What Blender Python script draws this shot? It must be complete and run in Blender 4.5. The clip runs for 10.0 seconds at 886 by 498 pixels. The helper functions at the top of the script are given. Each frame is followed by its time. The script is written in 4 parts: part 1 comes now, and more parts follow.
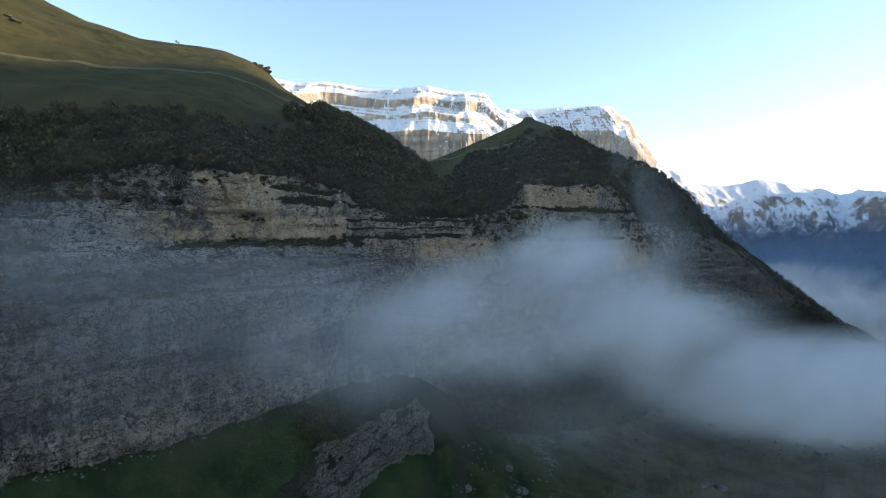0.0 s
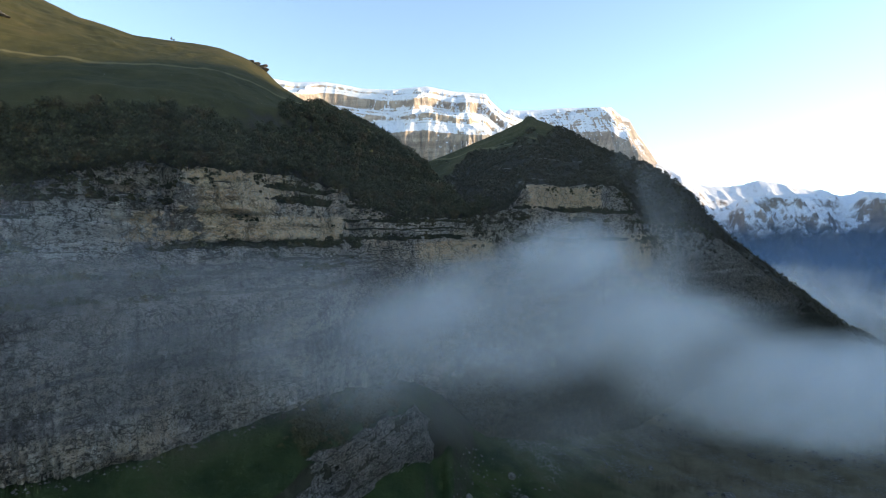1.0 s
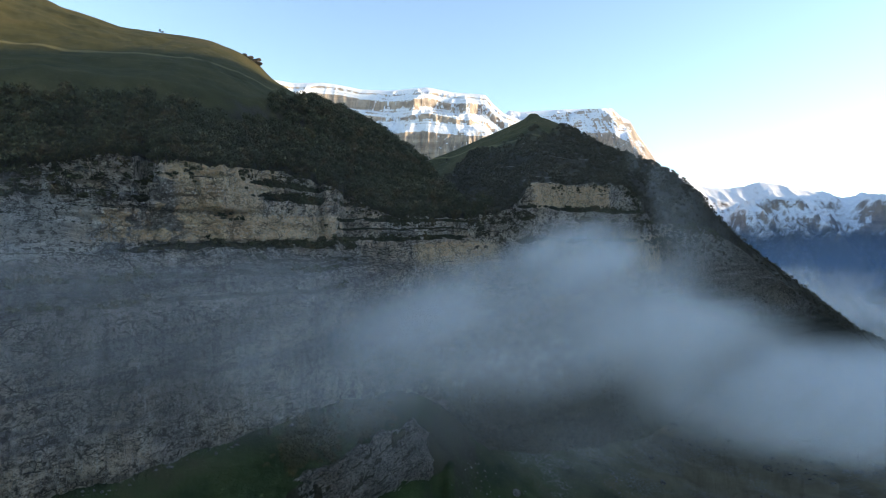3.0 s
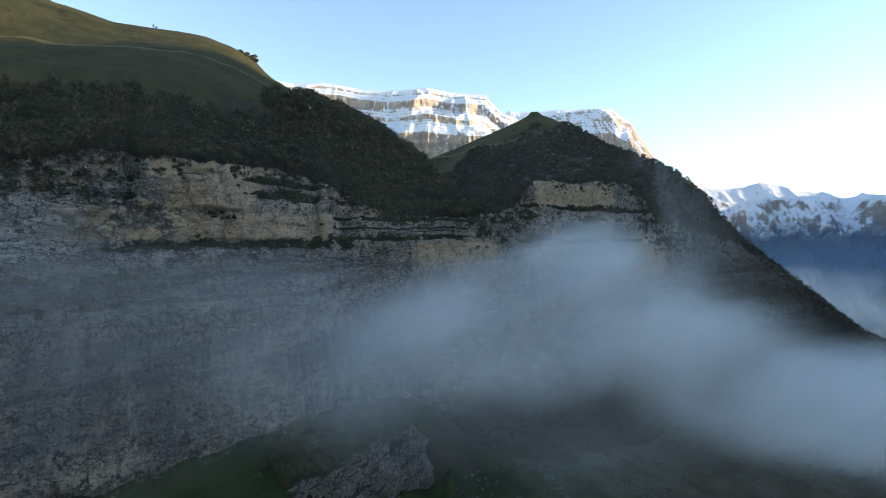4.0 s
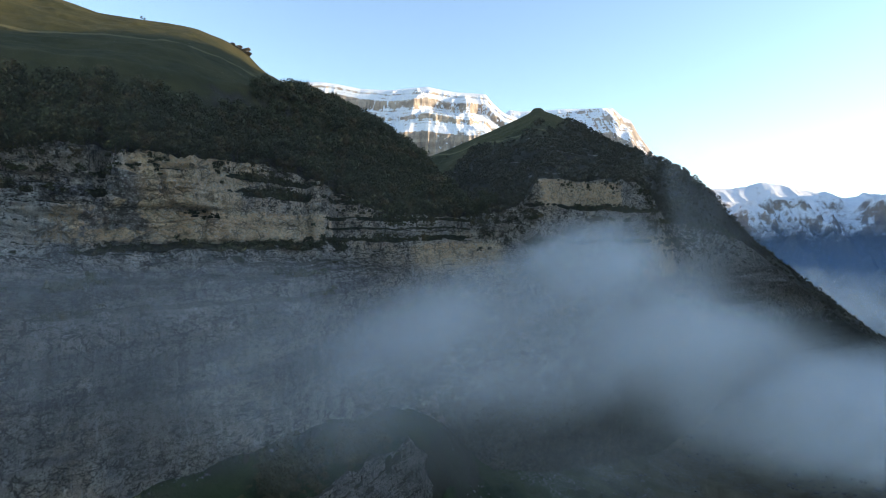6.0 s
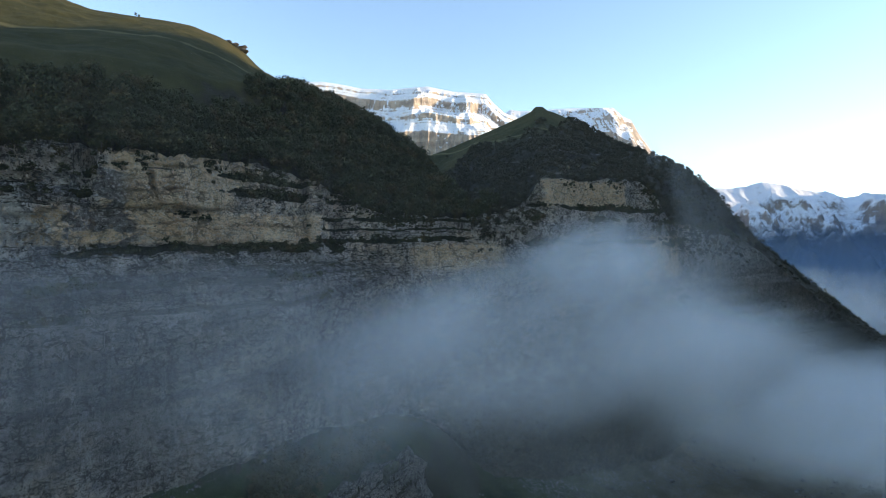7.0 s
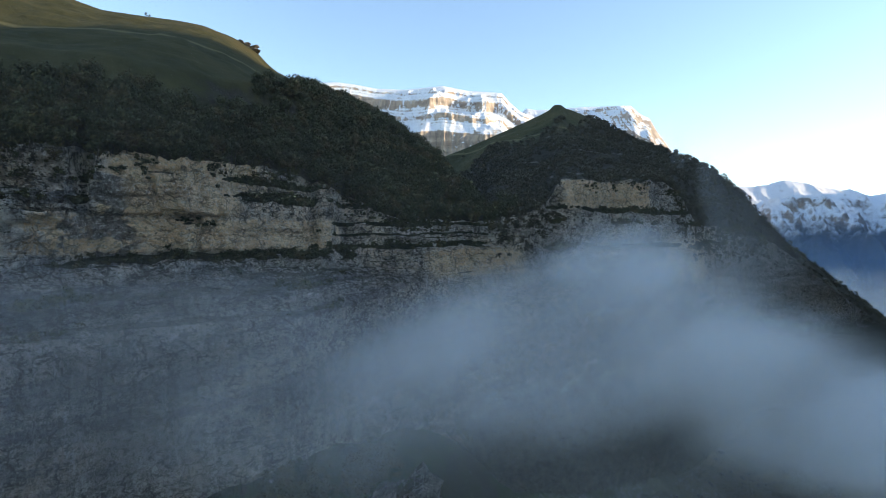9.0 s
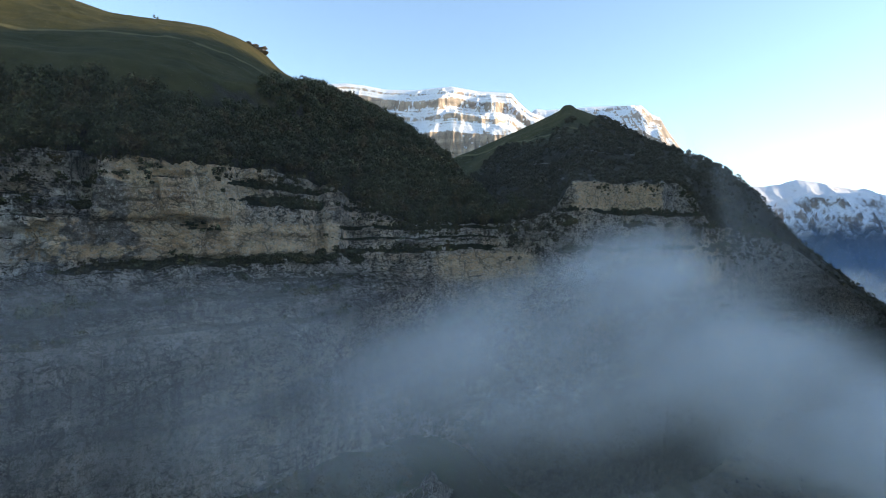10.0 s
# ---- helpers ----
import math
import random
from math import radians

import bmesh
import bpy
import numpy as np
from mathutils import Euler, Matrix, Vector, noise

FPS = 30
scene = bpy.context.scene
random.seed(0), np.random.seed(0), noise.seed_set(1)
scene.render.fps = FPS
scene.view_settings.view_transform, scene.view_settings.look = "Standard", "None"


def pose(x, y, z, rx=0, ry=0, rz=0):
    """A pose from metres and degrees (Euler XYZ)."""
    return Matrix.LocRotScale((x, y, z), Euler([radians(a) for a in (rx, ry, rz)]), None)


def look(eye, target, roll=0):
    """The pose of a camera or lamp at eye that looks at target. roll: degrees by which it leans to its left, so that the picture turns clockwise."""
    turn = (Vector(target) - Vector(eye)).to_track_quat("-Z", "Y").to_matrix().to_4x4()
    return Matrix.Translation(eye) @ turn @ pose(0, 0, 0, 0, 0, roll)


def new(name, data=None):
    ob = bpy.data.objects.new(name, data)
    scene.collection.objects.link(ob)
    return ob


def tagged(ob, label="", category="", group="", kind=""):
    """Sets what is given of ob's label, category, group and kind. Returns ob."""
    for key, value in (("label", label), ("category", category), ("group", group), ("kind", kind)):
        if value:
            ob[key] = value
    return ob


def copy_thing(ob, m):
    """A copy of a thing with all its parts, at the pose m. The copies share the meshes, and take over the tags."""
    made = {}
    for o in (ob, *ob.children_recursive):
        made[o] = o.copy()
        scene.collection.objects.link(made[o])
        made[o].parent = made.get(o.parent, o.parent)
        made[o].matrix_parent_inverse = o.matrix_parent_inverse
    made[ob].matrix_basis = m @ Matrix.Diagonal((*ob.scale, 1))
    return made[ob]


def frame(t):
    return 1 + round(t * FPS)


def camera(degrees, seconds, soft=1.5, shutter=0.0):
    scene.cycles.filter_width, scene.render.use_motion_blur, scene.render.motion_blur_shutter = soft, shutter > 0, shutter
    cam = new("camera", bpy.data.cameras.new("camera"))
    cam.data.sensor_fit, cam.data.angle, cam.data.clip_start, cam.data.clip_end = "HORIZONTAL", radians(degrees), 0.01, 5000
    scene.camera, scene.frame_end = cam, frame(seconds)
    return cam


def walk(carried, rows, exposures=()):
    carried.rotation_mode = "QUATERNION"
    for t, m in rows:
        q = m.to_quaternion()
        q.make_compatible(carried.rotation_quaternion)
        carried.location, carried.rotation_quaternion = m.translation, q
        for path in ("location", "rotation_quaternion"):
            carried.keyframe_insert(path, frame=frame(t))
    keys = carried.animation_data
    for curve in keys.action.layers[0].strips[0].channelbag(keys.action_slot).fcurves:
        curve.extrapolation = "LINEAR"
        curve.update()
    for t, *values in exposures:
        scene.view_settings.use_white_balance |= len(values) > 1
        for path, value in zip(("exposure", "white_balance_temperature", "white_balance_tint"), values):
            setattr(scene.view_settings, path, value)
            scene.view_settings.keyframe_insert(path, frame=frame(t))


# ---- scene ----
cam = camera(73.8, 10.0, soft=1.0)
METRES, EYE, TILT, LEAN, TURN = 80.0, 0.0, 0.0, 0.0, 0.0
ROWS = [
    (0.0, 0.0, 0.0, 0.0, -0.0, 0.0, 0.0),
    (0.5, -0.0, 0.062, 0.0002, 0.02, 0.08, -0.03),
    (1.0, -0.0007, 0.1147, -0.0001, 0.01, 0.12, -0.04),
    (1.5, -0.0016, 0.1804, -0.0002, 0.02, 0.19, -0.06),
    (2.0, -0.0025, 0.2346, -0.0003, 0.02, 0.22, -0.09),
    (2.5, -0.0037, 0.295, -0.0004, 0.01, 0.24, -0.09),
    (4.0, -0.0053, 0.4753, -0.0039, -0.02, 0.34, -0.1),
    (4.5, -0.0061, 0.5334, -0.0024, -0.02, 0.33, -0.12),
    (5.0, -0.0062, 0.5885, -0.0007, -0.03, 0.33, -0.13),
    (5.5, -0.0065, 0.6413, 0.0028, -0.02, 0.33, -0.12),
    (7.0, -0.0044, 0.7858, 0.0187, -0.0, 0.3, -0.1),
    (7.5, -0.0037, 0.8278, 0.0252, 0.19, 0.3, -0.1),
    (8.0, -0.003, 0.8667, 0.0321, 0.52, 0.3, -0.05),
    (8.5, -0.0036, 0.9033, 0.0398, 1.04, 0.3, -0.01),
    (9.0, -0.0048, 0.936, 0.0499, 1.57, 0.27, 0.01),
    (9.5, -0.0047, 0.965, 0.0576, 2.1, 0.3, 0.06),
    (10.0, -0.0058, 0.9923, 0.0682, 2.48, 0.31, 0.08),
]
walk(cam, [(t, pose(0, 0, EYE, TILT, LEAN, TURN) @ pose(METRES * x, METRES * y, METRES * z, 90 + pitch, roll, yaw)) for t, x, y, z, yaw, pitch, roll in ROWS],
     exposures=[(0.0, 1.53, 6700, 9), (2.5, 1.52, 6650, 9), (5.0, 1.47, 6550, 9), (10.0, 1.42, 6450, 9)])

# ---- world and sun ----
SUN_AZ, SUN_EL = radians(92), radians(12)      # azimuth from ahead towards the right
world = bpy.data.worlds.new("sky")
world.use_nodes = True
scene.world = world
sky = world.node_tree.nodes.new("ShaderNodeTexSky")
sky.sky_type = "NISHITA"
sky.sun_disc = False
sky.sun_elevation, sky.sun_rotation = SUN_EL, SUN_AZ
sky.altitude, sky.air_density, sky.dust_density, sky.ozone_density = 1500, 1.0, 0.65, 1.0
world.node_tree.links.new(sky.outputs[0], world.node_tree.nodes["Background"].inputs[0])
world.node_tree.nodes["Background"].inputs[1].default_value = 0.15
sun = new("sun", bpy.data.lights.new("sun", "SUN"))
sun.data.energy, sun.data.angle, sun.data.color = 2.7, radians(0.53), (1.0, 0.78, 0.51)
to_sun = Vector((math.sin(SUN_AZ) * math.cos(SUN_EL), math.cos(SUN_AZ) * math.cos(SUN_EL), math.sin(SUN_EL)))
sun.matrix_world = look(to_sun * 100, (0, 0, 0))


scene.cycles.transparent_max_bounces = 64      # many thin layers of mist


# ---- noise on arrays ----
def _hash(i, j, k, seed):
    h = (i * 374761393 + j * 668265263 + k * 2147483647 * 7 + seed * 144665) & 0xFFFFFFFF
    h = ((h ^ (h >> 13)) * 1274126177) & 0xFFFFFFFF
    h = ((h ^ (h >> 16)) * 2246822519) & 0xFFFFFFFF
    return (h ^ (h >> 15)) & 0xFFFF


def lattice(x, y, z, seed=0):
    """Smooth value noise, -1 to 1."""
    x, y, z = np.broadcast_arrays(np.asarray(x, float), np.asarray(y, float), np.asarray(z, float))
    fx, fy, fz = np.floor(x), np.floor(y), np.floor(z)
    i, j, k = fx.astype(np.int64), fy.astype(np.int64), fz.astype(np.int64)
    a, b, c = x - fx, y - fy, z - fz
    a, b, c = (q * q * q * (q * (q * 6 - 15) + 10) for q in (a, b, c))
    total = np.zeros(x.shape)
    for di, wa in ((0, 1 - a), (1, a)):
        for dj, wb in ((0, 1 - b), (1, b)):
            for dk, wc in ((0, 1 - c), (1, c)):
                total += wa * wb * wc * (_hash(i + di, j + dj, k + dk, seed) / 32767.5 - 1)
    return total


def fbm(x, y, z, octaves=4, seed=0, gain=0.5):
    out, amp = 0, 1.0
    for o in range(octaves):
        out = out + amp * lattice(x * 2 ** o + 17.3 * o, y * 2 ** o - 9.1 * o, z * 2 ** o + 5.7 * o, seed + o)
        amp *= gain
    return out


def ease(a, b, x):
    t = np.clip((np.asarray(x, float) - a) / (b - a), 0, 1)
    return t * t * (3 - 2 * t)


def line(u, knots, soft=0.02):
    """A smoothed broken line through (u, value) knots."""
    xs, ys = [k[0] for k in knots], [k[1] for k in knots]
    return sum(np.interp(u + o * soft, xs, ys) * w for o, w in ((-1, .15), (-.5, .2), (0, .3), (.5, .2), (1, .15)))


# ---- materials ----
class Mat:
    """A small wrapper for node materials."""
    def __init__(self, name, rough=0.9, spec=0.2):
        self.m = bpy.data.materials.new(name)
        self.m.use_nodes = True
        self.t = self.m.node_tree
        self.b = self.t.nodes["Principled BSDF"]
        self.b.inputs["Roughness"].default_value = rough
        self.b.inputs["Specular IOR Level"].default_value = spec
        self.pos = self.node("ShaderNodeNewGeometry")
        self.co = self.pos.outputs["Position"]

    def node(self, kind, **ins):
        n = self.t.nodes.new(kind)
        for k, v in ins.items():
            self.put(n.inputs[k.replace("_", " ")], v)
        return n

    def put(self, socket, v):
        if hasattr(v, "links"):
            self.t.links.new(v, socket)
        else:
            socket.default_value = v

    def math(self, op, a, b=0.0, clamp=False):
        n = self.t.nodes.new("ShaderNodeMath")
        n.operation, n.use_clamp = op, clamp
        self.put(n.inputs[0], a), self.put(n.inputs[1], b)
        return n.outputs[0]

    def scaled(self, sx, sy, sz, co=None):
        n = self.t.nodes.new("ShaderNodeVectorMath")
        n.operation = "MULTIPLY"
        self.put(n.inputs[0], co or self.co)
        n.inputs[1].default_value = (sx, sy, sz)
        return n.outputs[0]

    def noise(self, scale, detail=4.0, co=None, rough=0.55, dist=0.0):
        n = self.node("ShaderNodeTexNoise", Vector=co or self.co, Scale=scale, Detail=detail, Roughness=rough, Distortion=dist)
        return n.outputs[0]

    def cells(self, co, feature="F1"):
        """Angular cells: a random tone for each one, or the distance to the nearest edge."""
        n = self.node("ShaderNodeTexVoronoi", Vector=co, Scale=1.0)
        n.feature = feature
        return self.xyz(n.outputs["Color"])[0] if feature == "F1" else n.outputs["Distance"]

    def warped(self, scale, amount):
        """Positions pushed about by noise."""
        n = self.t.nodes.new("ShaderNodeVectorMath")
        n.operation = "MULTIPLY_ADD"
        self.put(n.inputs[0], self.node("ShaderNodeTexNoise", Vector=self.co, Scale=scale, Detail=4.0, Roughness=0.65).outputs["Color"])
        n.inputs[1].default_value = (amount,) * 3
        self.put(n.inputs[2], self.co)
        return n.outputs[0]

    def ramp(self, fac, *stops):
        n = self.t.nodes.new("ShaderNodeValToRGB")
        el = n.color_ramp.elements
        while len(el) < len(stops):
            el.new(0.5)
        for e, (p, c) in zip(el, stops):
            e.position, e.color = p, (*c, 1) if len(c) == 3 else c
        self.put(n.inputs[0], fac)
        return n.outputs[0]

    def step(self, fac, a, b):
        n = self.node("ShaderNodeMapRange")
        n.interpolation_type = "SMOOTHSTEP"
        self.put(n.inputs[0], fac)
        n.inputs[1].default_value, n.inputs[2].default_value = a, b
        return n.outputs[0]

    def mix(self, fac, a, b, blend="MIX"):
        n = self.t.nodes.new("ShaderNodeMix")
        n.data_type, n.blend_type = "RGBA", blend
        self.put(n.inputs[0], fac)
        for s, v in ((n.inputs[6], a), (n.inputs[7], b)):
            self.put(s, v if hasattr(v, "links") else (*v, 1))
        return n.outputs[2]

    def xyz(self, socket):
        return self.node("ShaderNodeSeparateXYZ", Vector=socket).outputs

    def bump(self, height, strength=0.5, dist=1.0):
        n = self.node("ShaderNodeBump", Height=height, Strength=strength, Distance=dist)
        self.t.links.new(n.outputs[0], self.b.inputs["Normal"])

    def colour(self, c):
        self.put(self.b.inputs["Base Color"], c if hasattr(c, "links") else (*c, 1))
        return self.m

    def ball(self, centre, radii):
        """1 inside an ellipsoid, fading to 0 at its edge."""
        n = self.t.nodes.new("ShaderNodeVectorMath")
        n.operation = "SUBTRACT"
        self.put(n.inputs[0], self.co)
        n.inputs[1].default_value = centre
        v = self.t.nodes.new("ShaderNodeVectorMath")
        v.operation = "LENGTH"
        self.put(v.inputs[0], self.scaled(*(1 / r for r in radii), co=n.outputs[0]))
        return v.outputs["Value"]


def rock_material(name, ledges, walls):
    """Limestone: pale grey beds, fresh tan rock, slate-blue and black stains, solution holes, turf on ledges."""
    k = Mat(name, 0.92, 0.15)
    x, z = k.xyz(k.co)[0], k.xyz(k.co)[2]
    big, mid = k.noise(0.022, 4), k.noise(0.11, 5, None, 0.6)
    fine = k.noise(0.8, 6, None, 0.7)
    off = k.math("SUBTRACT", mid, 0.5)
    level = k.math("ADD", k.math("SUBTRACT", z, k.math("MULTIPLY", k.math("ADD", x, 80.0), 0.03)), k.math("MULTIPLY", off, 5.0))
    side = k.math("ADD", x, k.math("MULTIPLY", off, 14.0))

    def span(v, lo, hi, soft):
        return k.math("MULTIPLY", k.step(v, lo - soft, lo + soft), k.step(v, hi + soft, hi - soft))

    beds = k.noise(1.0, 5, k.scaled(0.03, 0.03, 0.45), 0.62, 0.5)
    drip = k.noise(1.0, 6, k.scaled(0.42, 0.42, 0.035), 0.62)
    # broken blocks, large and small, with a tone of their own
    bent = k.warped(0.35, 2.6)
    large, little = k.scaled(0.16, 0.16, 0.30, bent), k.scaled(0.50, 0.50, 0.72, bent)
    faces = k.math("ADD", k.math("MULTIPLY", k.cells(large), 0.6), k.math("MULTIPLY", k.cells(little), 0.4))
    tone = k.math("ADD", k.math("ADD", k.math("MULTIPLY", beds, 0.40), k.math("MULTIPLY", mid, 0.25)), k.math("MULTIPLY", fine, 0.20))
    tone = k.math("ADD", tone, k.math("ADD", 0.075, k.math("MULTIPLY", k.math("SUBTRACT", faces, 0.5), 0.26)))
    seam = k.math("MAXIMUM", k.step(k.cells(large, "DISTANCE_TO_EDGE"), 0.075, 0.03), k.math("MULTIPLY", k.step(k.cells(little, "DISTANCE_TO_EDGE"), 0.10, 0.03), 0.7))
    seam = k.math("MULTIPLY", seam, k.step(k.noise(0.22, 3), 0.42, 0.58))
    grey = k.ramp(tone, (0.36, (0.36, 0.325, 0.295)), (0.47, (0.57, 0.495, 0.43)), (0.56, (0.72, 0.635, 0.55)), (0.66, (0.54, 0.47, 0.40)))
    tan = k.ramp(tone, (0.34, (0.72, 0.50, 0.31)), (0.45, (0.86, 0.63, 0.40)), (0.56, (0.90, 0.71, 0.48)), (0.68, (0.80, 0.58, 0.36)))
    # the fresh, warm rock of old falls
    fresh = None
    for x0, x1, l0, l1, soft in ((-103, -74, 15, 37, 1.5), (-124, -50, 4, 15.5, 1.5), (52, 112, 22, 38, 1.5), (122, 164, -22, 6, 4.0), (-14, 32, -10, 3, 2.0)):
        d = k.math("MULTIPLY", span(side, x0, x1, soft * 1.5), span(level, l0, l1, soft))
        fresh = d if fresh is None else k.math("MAXIMUM", fresh, d)
    col = k.mix(k.math("MAXIMUM", fresh, k.math("MULTIPLY", k.step(big, 0.52, 0.60), 0.45)), grey, tan)
    keep = k.math("SUBTRACT", 1.0, k.math("MULTIPLY", fresh, 0.88))
    # white lime wash in upright streaks
    pale = k.math("MULTIPLY", k.math("MULTIPLY", k.step(drip, 0.55, 0.66), 0.55), keep)
    col = k.mix(pale, col, (0.72, 0.69, 0.64))
    # slate-blue stains in blocks, black drips
    stain = k.noise(1.0, 4, k.scaled(0.075, 0.075, 0.13), 0.55)
    near = k.math("MULTIPLY", k.math("MULTIPLY", k.step(x, -60, -98), k.step(z, -6, 0)), walls)
    slate = k.math("MULTIPLY", k.step(stain, 0.50, 0.55), k.math("MULTIPLY", k.math("ADD", 0.3, k.math("MULTIPLY", near, 0.5)), k.math("MAXIMUM", keep, k.math("MULTIPLY", near, k.step(x, -94, -100)))))
    col = k.mix(slate, col, k.mix(k.step(fine, 0.4, 0.6), (0.13, 0.14, 0.165), (0.25, 0.26, 0.285)))
    black = k.noise(1.0, 6, k.scaled(0.5, 0.5, 0.06), 0.66)
    col = k.mix(k.math("MULTIPLY", k.math("MULTIPLY", k.step(black, 0.55, 0.62), 0.5), keep), col, (0.15, 0.145, 0.145))
    wash = k.step(k.math("ADD", k.ball((-129, 209, 9), (17, 60, 15)), k.math("MULTIPLY", k.math("SUBTRACT", drip, 0.5), 2.4)), 1.05, 0.65)
    col = k.mix(k.math("MULTIPLY", wash, 0.85), col, (0.78, 0.75, 0.70))
    # the rock of the flank, mixed towards dark grey beyond the corner
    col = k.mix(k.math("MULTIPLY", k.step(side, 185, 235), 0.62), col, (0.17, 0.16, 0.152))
    # tall wall below the ledges: pale slabs, dark belts with overhang shade painted in
    wall = k.math("MULTIPLY", k.math("MULTIPLY", k.step(z, 1, -7), k.step(x, 10, -40)), walls)
    tilted = k.math("SUBTRACT", z, k.math("MULTIPLY", x, 0.16))
    low = k.step(k.math("ADD", tilted, k.math("MULTIPLY", off, 12.0)), -36, -46)
    belts = k.noise(1.0, 4, k.node("ShaderNodeCombineXYZ", X=k.math("MULTIPLY", x, 0.014), Y=k.math("MULTIPLY", tilted, 0.12), Z=k.math("MULTIPLY", mid, 0.5)).outputs[0], 0.55, 0.4)
    shade_belts = k.math("MULTIPLY", k.math("ADD", 0.50, k.math("MULTIPLY", k.step(belts, 0.45, 0.53), 0.52)), k.math("SUBTRACT", 1.0, k.math("MULTIPLY", low, 0.82)))
    col = k.mix(k.math("MULTIPLY", shade_belts, wall), col, k.ramp(drip, (0.38, (0.17, 0.15, 0.155)), (0.64, (0.35, 0.315, 0.305))))
    slab = k.noise(1.0, 5, k.scaled(0.14, 0.14, 0.06), 0.6, 0.3)
    slab = k.math("MULTIPLY", k.math("MULTIPLY", k.step(slab, 0.50, 0.58), wall), k.math("MULTIPLY", low, 0.85))
    col = k.mix(slab, col, k.ramp(drip, (0.36, (0.55, 0.50, 0.44)), (0.6, (0.76, 0.69, 0.60))))
    # chips, solution holes and bedding cracks
    chips = k.noise(0.75, 6, k.scaled(1.0, 1.0, 1.3), 0.75)
    col = k.mix(k.math("MULTIPLY", k.step(chips, 0.53, 0.57), k.math("SUBTRACT", 0.6, k.math("MULTIPLY", wall, 0.45))), col, (0.78, 0.73, 0.66))
    crack = k.noise(1.0, 6, k.scaled(0.16, 0.16, 0.62), 0.68, 0.9)
    split = k.noise(1.0, 6, k.scaled(0.75, 0.75, 0.10), 0.68, 0.5)
    holes = k.noise(1.0, 6, k.scaled(0.62, 0.62, 0.85), 0.74)
    pits = k.math("MAXIMUM", k.step(holes, 0.54, 0.575), k.math("MULTIPLY", k.math("MAXIMUM", k.step(crack, 0.60, 0.63), k.step(split, 0.61, 0.64)), 0.85))
    pits = k.math("MULTIPLY", pits, k.math("SUBTRACT", 0.9, k.math("ADD", k.math("MULTIPLY", fresh, 0.62), k.math("MULTIPLY", wall, 0.2))))
    col = k.mix(pits, col, (0.075, 0.068, 0.062))
    col = k.mix(k.math("MULTIPLY", seam, k.math("SUBTRACT", 0.92, k.math("MULTIPLY", fresh, 0.3))), col, (0.10, 0.088, 0.076))
    rust = k.math("MULTIPLY", k.step(k.noise(1.0, 5, k.scaled(0.25, 0.25, 0.12), 0.6), 0.54, 0.64), k.math("MULTIPLY", fresh, 0.3))
    col = k.mix(rust, col, (0.62, 0.42, 0.25))
    if not walls:
        col = k.mix(0.5, col, (0.16, 0.155, 0.15))
    speck = k.noise(1.9, 4, k.scaled(1.0, 1.0, 1.5), 0.7)
    col = k.mix(k.math("MULTIPLY", k.step(speck, 0.53, 0.60), k.math("MULTIPLY", keep, 0.35)), col, (0.10, 0.09, 0.08))
    # turf on the ledges
    nz = k.xyz(k.pos.outputs["Normal"])[2]
    sown = k.node("ShaderNodeAttribute")
    sown.attribute_name = "turf"
    turf = k.math("MAXIMUM", k.step(k.math("ADD", sown.outputs["Fac"], k.math("MULTIPLY", k.math("SUBTRACT", fine, 0.5), 1.6)), 0.40, 0.55),
                  k.step(k.math("ADD", nz, k.math("MULTIPLY", k.math("SUBTRACT", fine, 0.5), 0.8)), 0.74, 0.86))
    green = k.ramp(k.noise(0.25, 4), (0.35, (0.036, 0.040, 0.022)), (0.6, (0.060, 0.060, 0.032)), (0.75, (0.085, 0.072, 0.042)))
    turf = k.math("MULTIPLY", turf, k.math("MULTIPLY", k.math("SUBTRACT", 1.0, k.math("MULTIPLY", wall, 0.4)), ledges))
    turf = k.math("MULTIPLY", turf, k.step(x, 260, 170))
    grown = k.math("MULTIPLY", k.step(k.math("ADD", z, k.math("MULTIPLY", off, 50.0)), -58, -74), k.math("MULTIPLY", k.step(x, -18, 10), walls))
    turf = k.math("MAXIMUM", turf, k.math("MULTIPLY", grown, 0.92))
    col = k.mix(turf, col, green)
    k.bump(k.math("ADD", k.math("MULTIPLY", crack, -1.0), k.math("ADD", k.math("ADD", fine, k.math("MULTIPLY", speck, -0.7)), k.math("ADD", k.math("MULTIPLY", faces, 1.2), k.math("MULTIPLY", k.math("ADD", pits, seam), -0.9)))), 1.0, 1.6)
    return k.colour(col)


